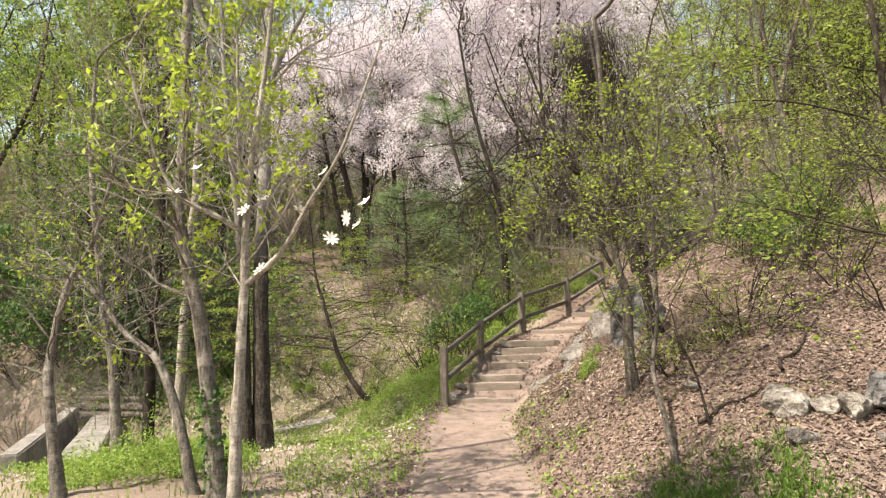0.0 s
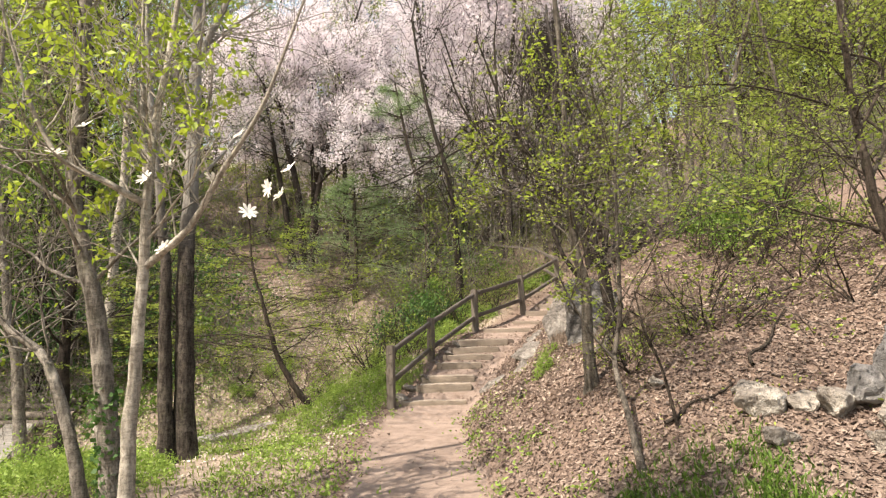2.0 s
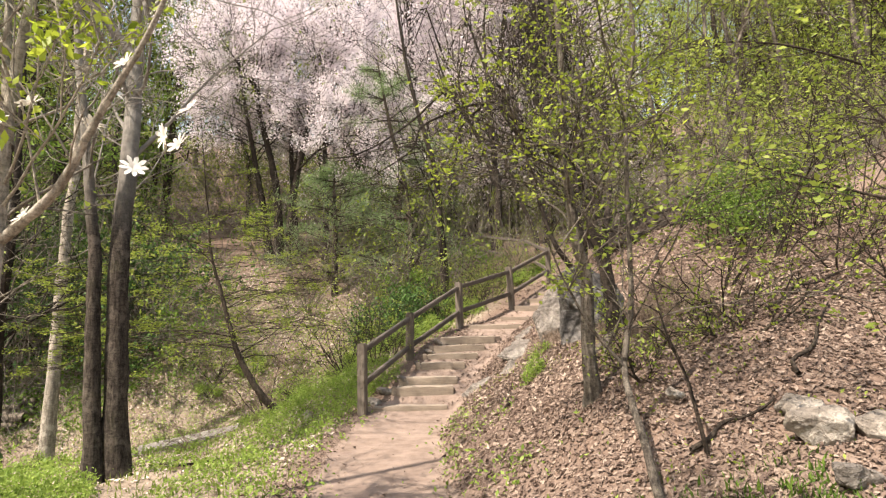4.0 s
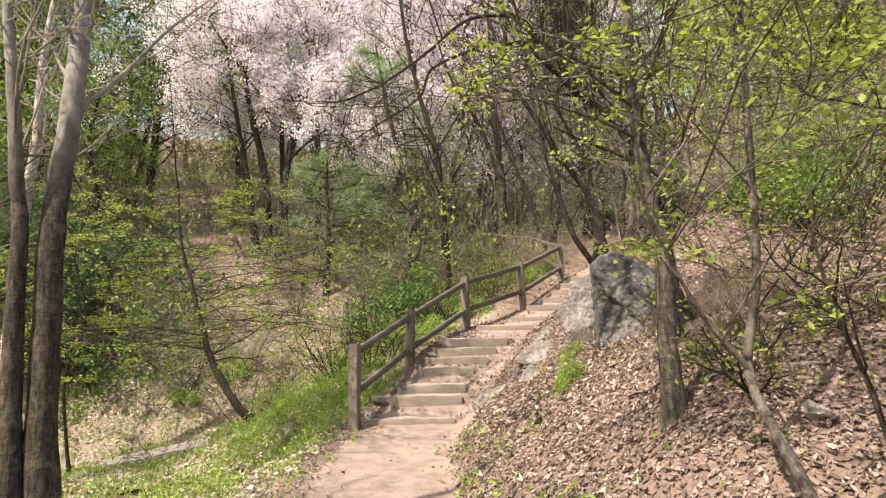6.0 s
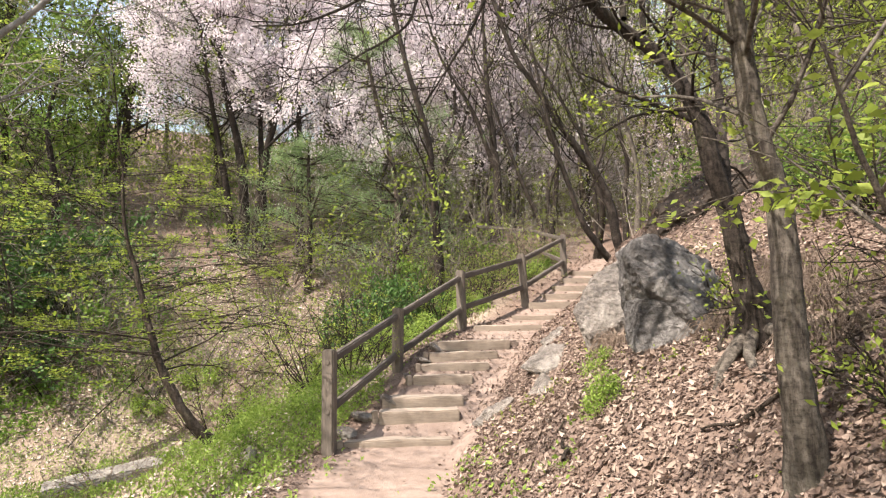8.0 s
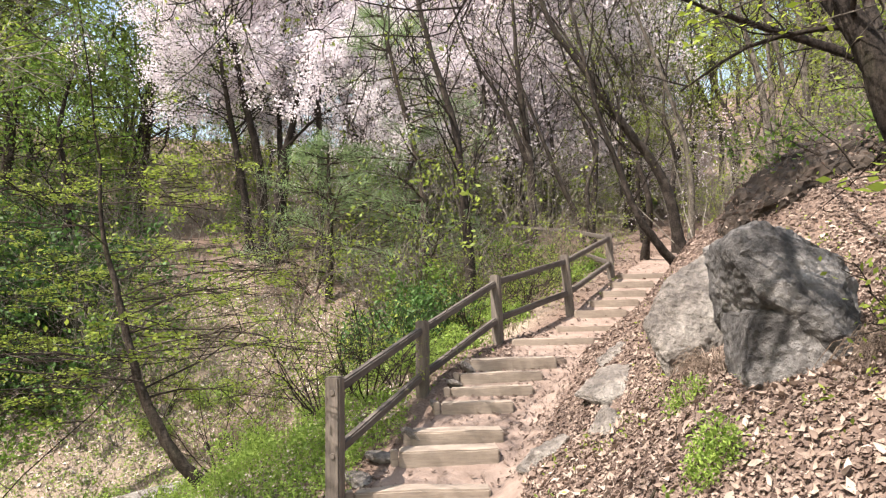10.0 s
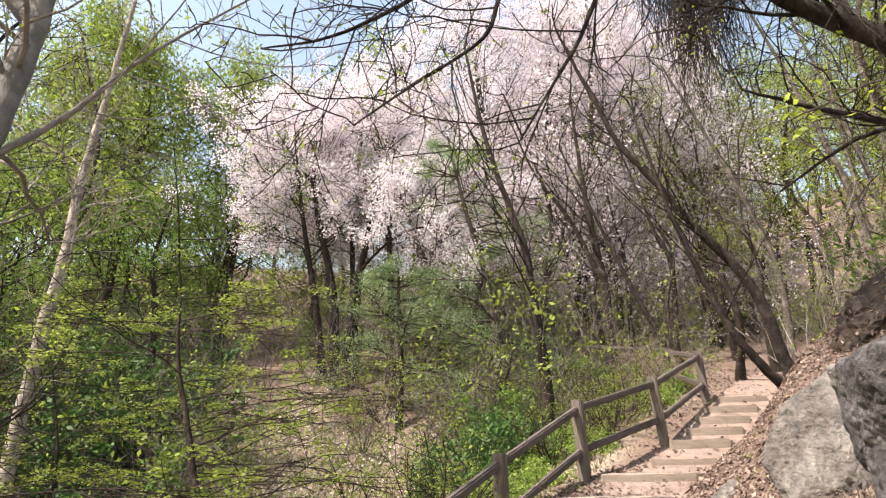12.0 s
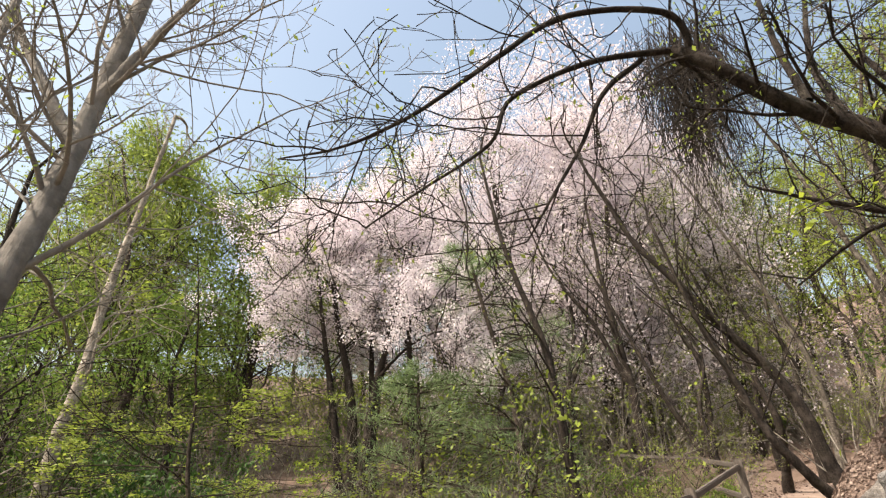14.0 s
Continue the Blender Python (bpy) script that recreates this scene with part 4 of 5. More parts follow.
for k, (x, y, r) in enumerate([(3.12, 8.72, 0.30), (3.42, 8.60, 0.34), (3.35, 8.15, 0.32), (3.75, 8.35, 0.36), (3.0, 7.6, 0.28), (3.9, 8.9, 0.4), (4.3, 9.6, 0.4), (2.75, 9.95, 0.3)]):
    tussock(x, y, r, 130, 470 + k)

tree("bank_tree", "twiggy tree on the bank with bright new leaves", "tree", 16,
     [(grounded([(5.5, 6.4, 0), (5.3, 6.5, 2.4), (5.2, 6.6, 3.6), (5.2, 6.7, 5.6)]), 0.07, 0.025)],
     [([(5.35, 6.45, 2.2), (5.27, 6.60, 2.36), (4.66, 6.70, 2.54), (4.09, 6.90, 2.79), (3.46, 7.10, 3.00)], 0.022, 0.005),
      ([(5.25, 6.55, 2.9), (6.00, 7.20, 3.67), (5.13, 7.40, 4.19), (4.22, 7.60, 4.43), (3.40, 7.80, 4.37)], 0.022, 0.005),
      ([(5.2, 6.6, 3.4), (5.56, 6.60, 4.20), (4.95, 6.80, 4.51), (4.28, 7.00, 4.82)], 0.022, 0.005)],
     dict(levels=3, twigs=4, thin=0.003, flat=0.35), BARK_BROWN, LEAF_SPRING, 2.4, 0.06, 0.05, 14, 0.4, 1.2, level_bias=0.4)
# out-of-view tree, placed so that its crown shades the grass below the bank
tree("shade_tree", "unseen leafy tree added to shade the foot of the bank", "tree", 15,
     [(grounded([(-2.9, 0.6, 0), (-2.7, 0.9, 2.0), (-2.1, 1.5, 4.2), (-1.3, 2.15, 5.8), (-0.8, 2.5, 6.8)]), 0.12, 0.04)],
     (), dict(levels=3, twigs=5, thin=0.005), BARK_GREY, LEAF_GREEN, 11.0, 0.12, 0.09, 16, 0.72, 1.15)

# ---- trees beyond the fence ----
tree("leaning_tree", "dark slender tree bending over the fence", "tree", 20,
     [(grounded([(1.56, 17, 0), (1.54, 17, 2.2), (1.52, 17, 3.3), (1.44, 17, 4.5), (1.3, 17, 5.6), (0.93, 17, 7.0), (0.6, 17, 8.5), (0.3, 17, 10.5)]), 0.13, 0.03)],
     (), dict(levels=2, twigs=5, thin=0.006, lift=0.06, ahead=1.0), BARK_DARK, LEAF_SPRING, 1.2, 0.08, 0.045, 15, 0.32, 2.4)
tree("leaning_tree", "brown slender tree with forked upright limbs", "tree", 21,
     [(grounded([(4.02, 23, 0), (4.05, 23, 6.0), (3.85, 23, 7.9), (3.74, 23, 9.8), (3.7, 23, 13)]), 0.17, 0.04)],
     [([(4.05, 23, 6.2), (3.31, 23, 8.3), (2.26, 23, 10.2), (1.5, 23, 12.5)], 0.09, 0.02)],
     dict(levels=2, twigs=5, thin=0.007, lift=0.08, ahead=1.1), BARK_DARK, LEAF_SPRING, 1.0, 0.1, 0.05, 12, 0.3, 3.0)
tree("leaning_tree", "dark tree leaning over the steps", "tree", 22,
     [(grounded([(4.48, 14, 0), (4.42, 14, 2.7), (4.2, 14, 3.6), (3.62, 14, 4.5), (3.11, 14, 5.34), (2.7, 14, 6.0), (2.2, 14, 7.4)]), 0.092, 0.03),
      (grounded([(4.3, 13.75, 0), (3.95, 13.65, 2.5), (3.65, 13.6, 2.97), (3.36, 13.6, 3.83), (3.14, 13.6, 4.63), (2.9, 13.6, 6)]), 0.07, 0.02)],
     (), dict(levels=2, twigs=5, thin=0.005, lift=0.08, ahead=1.1), BARK_DARK, LEAF_SPRING, 1.4, 0.08, 0.036, 10, 0.36, 1.8)

for seed, (line, thick) in enumerate([
        ([(5.3, 22.0, 0), (5.21, 22, 4.4), (4.81, 22, 5.4), (4.24, 22, 7.0), (3.7, 22, 8.5), (3.0, 22, 10.5)], 0.10),
        ([(6.1, 24.0, 0), (6.26, 24, 5.0), (6.44, 24, 7.1), (6.16, 24, 8.0), (5.8, 24, 9.6), (5.2, 24, 12)], 0.12),
        ([(4.5, 26.0, 0), (4.29, 26, 5.4), (3.91, 26, 6.9), (3.53, 26, 8.1), (2.78, 26, 9.9), (2.0, 26, 12)], 0.12),
        ([(5.0, 25.0, 0), (5.12, 25, 5.1), (5.26, 25, 7.5), (5.07, 25, 9.3), (4.84, 25, 11.8)], 0.10),
        ([(2.6, 24.0, 0), (2.53, 24, 5.1), (2.38, 24, 6.4), (3.09, 24, 8.2), (3.49, 24, 10.3)], 0.09),
        ([(6.5, 20.6, 0), (6.48, 20, 4.3), (6.3, 20, 5.3), (5.97, 20, 6.5), (5.14, 20, 8.1), (4.2, 20, 9.6)], 0.10),
        ([(8.0, 22.0, 0), (8.05, 22, 5.2), (8.16, 22, 6.4), (7.98, 22, 7.8), (8.37, 22, 10.2)], 0.11),
        ([(8.1, 26.0, 0), (8.08, 26, 5.9), (8.07, 26, 7.8), (8.7, 26, 9.4), (8.71, 26, 12.5)], 0.13)]):
    tree("slender_tree", "slender brown woodland tree leaning among bare neighbours", "tree", 230 + seed, [(grounded(line), thick, 0.025)], (),
         dict(levels=2, twigs=4, thin=0.007, lift=0.10, ahead=1.2, bare=0.4), BARK_DARK, LEAF_SPRING, 0.8, 0.08, 0.05, 8, 0.42, 2.4, 7, group="leaning woodland trees")

for seed, (x, y, tall, lean) in enumerate([(7.4, 16.4, 7.5, -0.8), (9.2, 18.4, 8.5, -0.6), (6.9, 18.8, 8.0, -1.2), (10.6, 21.0, 9.0, 0.4), (8.6, 14.6, 7.0, -0.4), (11.5, 17.0, 8.0, -0.5)]):
    z = gz(x, y)
    tree("slope_tree", "slim brown slope tree with a haze of yellow-green leaves", "tree", 250 + seed,
         [([(x, y, z), (x + 0.1, y, z + tall * 0.3), (x + lean * 0.5, y, z + tall * 0.65), (x + lean * 1.3, y, z + tall)], 0.09, 0.02)], (),
         dict(levels=3, twigs=5, thin=0.005, lift=0.06, ahead=0.9), BARK_MID, LEAF_MAGNOLIA, 1.3, 0.10, 0.042, 10, 0.34, 2.0, 7, group="trees on the upper slope")

# cherry in full bloom
tree("cherry_tree", "many-stemmed cherry tree in full pale pink bloom", "tree", 30,
     [(grounded([(-3.9, 22, 0), (-4.0, 22, 5.8), (-4.3, 22, 7.4), (-4.8, 22, 9.6), (-5.2, 22, 12.5)]), 0.17, 0.05),
      (grounded([(-4.3, 22.2, 0), (-4.6, 22.1, 5.8), (-5.0, 22, 8), (-5.6, 22, 11.5)]), 0.14, 0.04),
      (grounded([(-3.6, 21.8, 0), (-3.4, 21.8, 5.6), (-3.0, 21.9, 7.8), (-2.4, 22, 10.5), (-2.0, 22, 13)]), 0.14, 0.04),
      (grounded([(-3.4, 22.4, 0), (-3.6, 22.6, 6), (-3.8, 23, 9), (-3.6, 23.5, 13)]), 0.13, 0.04),
      (grounded([(-2.3, 22.0, 0), (-2.3, 22, 6), (-2.4, 22.2, 9), (-2.0, 22.5, 12)]), 0.13, 0.04)],
     [([(-4.3, 22, 9), (-5.2, 21.4, 10.2), (-6.0, 21, 11.5)], 0.05, 0.01),
      ([(-3.4, 21.8, 6.5), (-2.2, 21.3, 7.4), (-1.2, 20.9, 7.6), (-0.4, 20.6, 7.2)], 0.05, 0.01)],
     dict(levels=3, twigs=6, lift=0.03, thin=0.008, ratio=0.6), BARK_DARK, BLOSSOM, 15.0, 0.12, 0.056, 15, 0.52, 2.6, 7, slim=0.8, crown="blossom")
tree("cherry_tree", "tall cherry tree in pale pink bloom", "tree", 31,
     [(grounded([(1.0, 28, 0), (1.2, 28, 8), (1.0, 28, 13), (0.5, 28, 18), (0.4, 28, 22)]), 0.22, 0.06),
      (grounded([(1.6, 28.3, 0), (2.2, 28, 8), (3.2, 28, 13), (4.0, 28, 19)]), 0.2, 0.05),
      (grounded([(0.5, 28, 0), (-0.6, 28, 8), (-2.2, 28, 12), (-3.5, 28, 17)]), 0.2, 0.05)],
     [([(2.4, 28, 9), (5.0, 27, 12), (7.5, 26.5, 15)], 0.09, 0.02)],
     dict(levels=3, twigs=6, lift=0.03, thin=0.006, ratio=0.6), BARK_DARK, BLOSSOM, 13.0, 0.22, 0.08, 22, 0.42, 5.2, 7, slim=0.8, crown="blossom")

# willow-like bright green tree and pale slim tree
for seed, (x, y, tall) in enumerate([(-13.5, 25, 12.5), (-17.5, 27, 13.5), (-10.2, 27.5, 11.5)]):
    z = gz(x, y)
    tree("willow_tree", "tall willow with fine bright green foliage", "tree", 40 + seed,
         [([(x, y, z), (x + 0.2, y, z + tall * 0.4), (x + 0.5, y, z + tall * 0.75), (x + 0.3, y, z + tall)], 0.2, 0.04)], (),
         dict(levels=3, twigs=6, lift=0.03, thin=0.009), BARK_BROWN, LEAF_WILLOW, 6.0, 0.35, 0.24, 26, 0.15, 3.8, 7, droop=0.8, slim=0.3, group="willows")
tree("birch_tree", "slim pale-barked tree leaning in the gully", "tree", 45,
     [(grounded([(-7.3, 15, 0), (-7.1, 15, 3.2), (-6.96, 15, 4.84), (-6.95, 15, 6.64), (-6.76, 15, 8.62), (-6.6, 15, 11)]), 0.13, 0.04)],
     (), dict(levels=3, twigs=5, thin=0.005), BARK_PALE, LEAF_SPRING, 0.2, 0.08, 0.08, 14, 0.4, 1.9)


for seed, (x, y, tall) in enumerate([(-10.6, 17.8, 6.5), (-12.8, 19.4, 7.5), (-9.0, 21.0, 6.0)]):
    z = gz(x, y)
    tree("green_tree", "dense dark green tree shading the hollow", "tree", 50 + seed,
         [([(x, y, z), (x + 0.2, y, z + tall * 0.35), (x - 0.2, y, z + tall * 0.7), (x + 0.1, y, z + tall)], 0.14, 0.03)], (),
         dict(levels=3, twigs=5, lift=0.02, thin=0.006), BARK_DARK, LEAF_GREEN, 4.5, 0.16, 0.10, 20, 0.28, 2.5, 7, group="green trees in the hollow")


def pine(x, y, tall, seed, lean=0.0):
    rng = np.random.default_rng(seed)
    z = gz(x, y)
    root = thing("pine_tree", "soft blue-green pine with tiers of fine needles", "tree", "pines", at=(x, y, z))
    trunk, wood, tips = Wood(), Wood(), []
    line = spline([(0, 0, -0.2), (0.05, 0, tall * 0.4), (lean * 0.6, 0, tall * 0.75), (lean, 0, tall)], 20)
    trunk.limb(line, np.linspace(0.11, 0.02, 20), 8, 0.03, rng)
    s = dict(HABIT, levels=2, twigs=9, flat=0.15, lift=0.015, origin=np.array([x, y, z]), ahead=1.0, ratio=0.42, thin=0.005, wobble=0.07, bare=0.2)
    for tier in np.linspace(0.18, 0.97, 10):
        i = int(tier * 19)
        for k in range(4):
            a = rng.random() * 6.28
            sprout(wood, tips, line[i], np.array([math.cos(a), math.sin(a), 0.12]), (2.3 * (1.08 - tier) + 0.3) * (0.7 + 0.5 * rng.random()), 0.025, 1, rng, s)
    part("trunk", trunk.mesh("trunk"), BARK_BROWN, root)
    part("branchwork", wood.mesh("branchwork"), BARK_BROWN, root)
    part("foliage", leaves_mesh("foliage", tips, 7, 0.07, 0.17, rng, -0.25, 0.06), NEEDLE, root)


pine(0.6, 19.0, 8.0, 60, -0.9)
pine(-1.8, 20.3, 4.2, 61)

# ---- woodland further up the hill ----
def woodland():
    kinds = [
        ("forest_tree", "slender bare woodland tree with hazy twigs", BARK_MID, LEAF_SPRING, 0.5, 0.16, 0.10, "foliage"),
        ("forest_tree", "slender woodland tree in first yellow-green leaf", BARK_BROWN, LEAF_SPRING, 2.6, 0.2, 0.11, "foliage"),
        ("forest_tree", "dark woodland tree in fresh green leaf", BARK_DARK, LEAF_GREEN, 2.0, 0.25, 0.2, "foliage"),
        ("cherry_tree", "distant woodland cherry in faded pale bloom", BARK_BROWN, BLOSSOM_FAR, 8.0, 0.30, 0.105, "blossom"),
        ("forest_tree", "slender dark woodland tree with bare twigs", BARK_DARK, LEAF_SPRING, 0.6, 0.16, 0.10, "foliage"),
        ("cherry_tree", "low young cherry in faded pale bloom", BARK_GREY, BLOSSOM_FAR, 5.0, 0.3, 0.09, "blossom"),
    ]
    protos = []
    for k, (nm, label, bk, lf, per, spread, size, crown) in enumerate(kinds):
        rng = np.random.default_rng(800 + k)
        stems = [([(0, 0, 0.001), (0.2 * rng.normal(), 0.2 * rng.normal(), 3), (0.5 * rng.normal(), 0.4 * rng.normal(), 6), (0.8 * rng.normal(), 0.6 * rng.normal(), 10.5)], 0.13, 0.03)]
        if k in (0, 3):
            stems.append(([(0.2, 0, 0), (0.7, 0.2, 3), (1.3, 0.4, 6), (2.2, 0.3, 9.5)], 0.10, 0.03))
        if k == 5:
            stems = [([(0, 0, 0.001), (0.3, 0.1, 1.6), (0.2, 0.5, 3.2), (0.6, 0.5, 5.0)], 0.08, 0.02), ([(0.1, 0, 0), (-0.5, 0.2, 1.6), (-1.0, 0.1, 4.4)], 0.07, 0.02)]
        root, _ = tree(nm, label, "tree", 900 + k, stems, (), dict(levels=3, twigs=3 if k in (0, 4) else 5, thin=0.005 if k in (3, 5) else 0.007, lift=0.05), bk, lf, per, spread, size,
                       (15, 15, 15, 15, 9, 13)[k], 0.08 if k == 5 else 0.34, 2.3, 7, group="woodland trees", crown=crown, clear=False, whole=True)
        protos.append(root)
    rng = np.random.default_rng(77)
    used = [0] * len(protos)
    placed = []
    for x, y, sc in [(6.5, 32, 1.5), (10.5, 31.5, 1.4), (9, 37, 1.7), (4, 35, 1.6), (14, 40, 1.7)]:
        m = pose(x, y, gz(x, y) - 0.05, 0, -4, rng.random() * 360)
        ob = protos[3] if used[3] == 0 else copy_thing(protos[3], m)
        ob.matrix_basis = m
        ob.scale = (sc, sc, sc)
        used[3] += 1
        placed.append((x, y))
    for n in range(40):
        x, y = -2 + 13 * rng.random(), 25.5 + 13 * rng.random()
        if abs(x - np.interp(y, CX_Y, CX_X)) < 1.6:
            continue
        m = pose(x, y, gz(x, y) - 0.05, rng.normal() * 4, rng.normal() * 4, rng.random() * 360)
        ob = protos[5] if used[5] == 0 else copy_thing(protos[5], m)
        ob.matrix_basis = m
        ob.scale = (0.8 + 0.6 * rng.random(),) * 3
        used[5] += 1
    for n in range(34):
        x, y = 8.5 + 17 * rng.random(), 20.5 + 15 * rng.random()
        if x - np.interp(y, CX_Y, CX_X) < 1.8 and x - np.interp(y, CX_Y, CX_X) > -1.8:
            continue
        m = pose(x, y, gz(x, y) - 0.05, rng.normal() * 4, rng.normal() * 4 - 4, rng.random() * 360)
        ob = protos[1] if used[1] == 0 else copy_thing(protos[1], m)
        ob.matrix_basis = m
        ob.scale = (0.75 + 0.5 * rng.random(),) * 3
        used[1] += 1
        placed.append((x, y))
    tries = 0
    while len(placed) < 196 and tries < 12000:
        tries += 1
        y = 19 + 44 * rng.random() ** 1.1
        x = (rng.random() - 0.48) * (26 + 1.6 * y)
        slim = len(placed) >= 172
        if slim:
            x, y = -1 + 21 * rng.random(), 21.5 + 16 * rng.random()
        off = x - np.interp(y, CX_Y, CX_X)
        if y < (22.5 if slim else 24.5) and x < 6.5 and not (x < -6 and y > 21):
            continue
        if abs(off) < 1.6 or any((x - a) ** 2 + (y - b) ** 2 < 1.7 for a, b in placed):
            continue
        if math.hypot(x + 13, y - 26) < 3:
            continue
        u = rng.random()
        if x > 0:
            k = 0 if u < 0.20 else 1 if u < 0.36 else 4 if u < 0.48 else 3
        else:
            k = 2 if u < 0.14 else 1 if u < 0.45 else 0 if u < 0.8 else 4
            if y > 34 and u > 0.3 and x < -6:
                continue
        if x > 8.5 and u > 0.48:
            k = 1 if u < 0.9 else 3
        if k == 3 and y < 27:
            k = 4
        if slim:
            k = 4 if u < 0.75 else 1
        m = pose(x, y, gz(x, y) - 0.05, rng.normal() * 4, rng.normal() * 4 - (5 if x > 0 else 0), rng.random() * 360)
        sc = 0.8 + 0.6 * rng.random()
        if k == 3:
            sc *= 1.25
        if slim:
            sc *= 0.75
        ob = protos[k] if used[k] == 0 else copy_thing(protos[k], m)
        ob.matrix_basis = m
        ob.scale = (sc, sc, sc)
        used[k] += 1
        placed.append((x, y))


woodland()

# ---- shrubs and herbs ----
def shrub(name, label, x, y, seed, tall, wide, stems, leaf_mat, per, size, bark_mat=BARK_BROWN, spread=0.05, group="shrubs", slim=0.5, arch=0.0, flat=1.0, bias=1.0):
    rng = np.random.default_rng(seed)
    z = gz(x, y)
    root = thing(name, label, "shrub", group, at=(x, y, z))
    wood, tips = Wood(), []
    s = dict(HABIT, levels=3, twigs=4, thin=0.003, lift=0.02 - arch, wobble=0.12, ratio=0.6, flat=flat, origin=np.array([x, y, z]))
    for k in range(stems):
        a = rng.random() * 6.28
        d = np.array([math.cos(a) * wide / tall, math.sin(a) * wide / tall, 1.0])
        sprout(wood, tips, np.array([math.cos(a) * 0.05, math.sin(a) * 0.05, -0.03]), d / np.linalg.norm(d), tall * (0.7 + 0.5 * rng.random()), 0.012, 1, rng, s)
    part("stemwork", wood.mesh("stemwork"), bark_mat, root)
    part("foliage", leaves_mesh("foliage", tips, per, spread, size, rng, slim=slim, level_bias=bias, clump=0.35), leaf_mat, root)
    return root


shrub("evergreen_shrub", "dense dark evergreen shrub below the fence", 0.0, 16.0, 300, 1.2, 0.9, 18, LEAF_DARK, 7.0, 0.075, spread=0.09)
shrub("evergreen_shrub", "dense dark evergreen shrub below the fence", 0.9, 16.4, 301, 1.1, 0.9, 14, LEAF_DARK, 6.0, 0.075, spread=0.09)
shrub("twiggy_shrub", "thin arching shrub with tiny new leaves", -0.1, 12.7, 302, 1.3, 1.1, 8, LEAF_SPRING, 0.9, 0.05, arch=0.02)
shrub("twiggy_shrub", "thin arching shrub with tiny new leaves", -0.9, 14.2, 303, 1.5, 1.2, 9, LEAF_SPRING, 1.2, 0.06, arch=0.02)
shrub("leafy_shrub", "leafy green shrub beside the leaning tree", 0.9, 17.6, 305, 1.5, 1.0, 12, LEAF_GREEN, 4.0, 0.07, spread=0.08)
shrub("leafy_shrub", "leafy green shrub below the far fence", 3.4, 19.3, 306, 1.1, 1.2, 12, LEAF_GREEN, 4.0, 0.07, spread=0.08)
shrub("leafy_shrub", "leafy green shrub below the far fence", 2.2, 20.2, 307, 1.1, 1.2, 12, LEAF_GREEN, 4.0, 0.07, spread=0.08)


def slope_shrubs():
    """Dry brambles, sprawling twigs and young green bushes over the slope beside the fence."""
    kinds = [("dry_bramble", "dry brown bramble tangle on the slope", LEAF_SPRING, 0.12, 0.05, 0.75, 0.9, BRAMBLE, 0.035),
             ("twiggy_shrub", "sprawling twiggy shrub with tiny yellow-green leaves", LEAF_SPRING, 2.6, 0.04, 1.3, 1.1, BARK_BROWN, 0.02),
             ("green_bush", "low fresh green bush on the slope", HERB, 5.0, 0.05, 0.55, 0.5, BARK_BROWN, 0.01),
             ("dry_bramble", "pale dead stems standing on the slope", LEAF_SPRING, 0.08, 0.05, 1.1, 0.5, BRAMBLE, 0.0)]
    protos = []
    for k, (nm, label, mat, per, size, tall, wide, bk, arch) in enumerate(kinds):
        protos.append(shrub(nm, label, -40, 30 + 4 * k, 390 + k, tall, wide, 10, mat, per, size, bk, 0.05, "shrubs on the slope", arch=arch))
    rng = np.random.default_rng(31)
    n = 0
    while n < 125:
        y = 12.6 + 9.3 * rng.random()
        x = np.interp(y, CX_Y, CX_X) - 1.5 - 9.0 * rng.random() ** 1.2
        if y < 15.5 and x < -2.5 and rng.random() < 0.75:
            continue
        k = n if n < 4 else int(rng.choice(4, p=(0.36, 0.10, 0.38, 0.16)))
        m = pose(x, y, gz(x, y) - 0.02, rng.normal() * 5, rng.normal() * 5, rng.random() * 360)
        ob = protos[k] if n < 4 else copy_thing(protos[k], m)
        ob.matrix_basis = m
        ob.scale = (0.55 + 0.45 * rng.random(),) * 3
        n += 1


slope_shrubs()
shrub("twiggy_shrub", "thin arching shrub with tiny new leaves", -2.6, 15.4, 304, 1.5, 1.2, 9, LEAF_SPRING, 1.1, 0.06, arch=0.02)


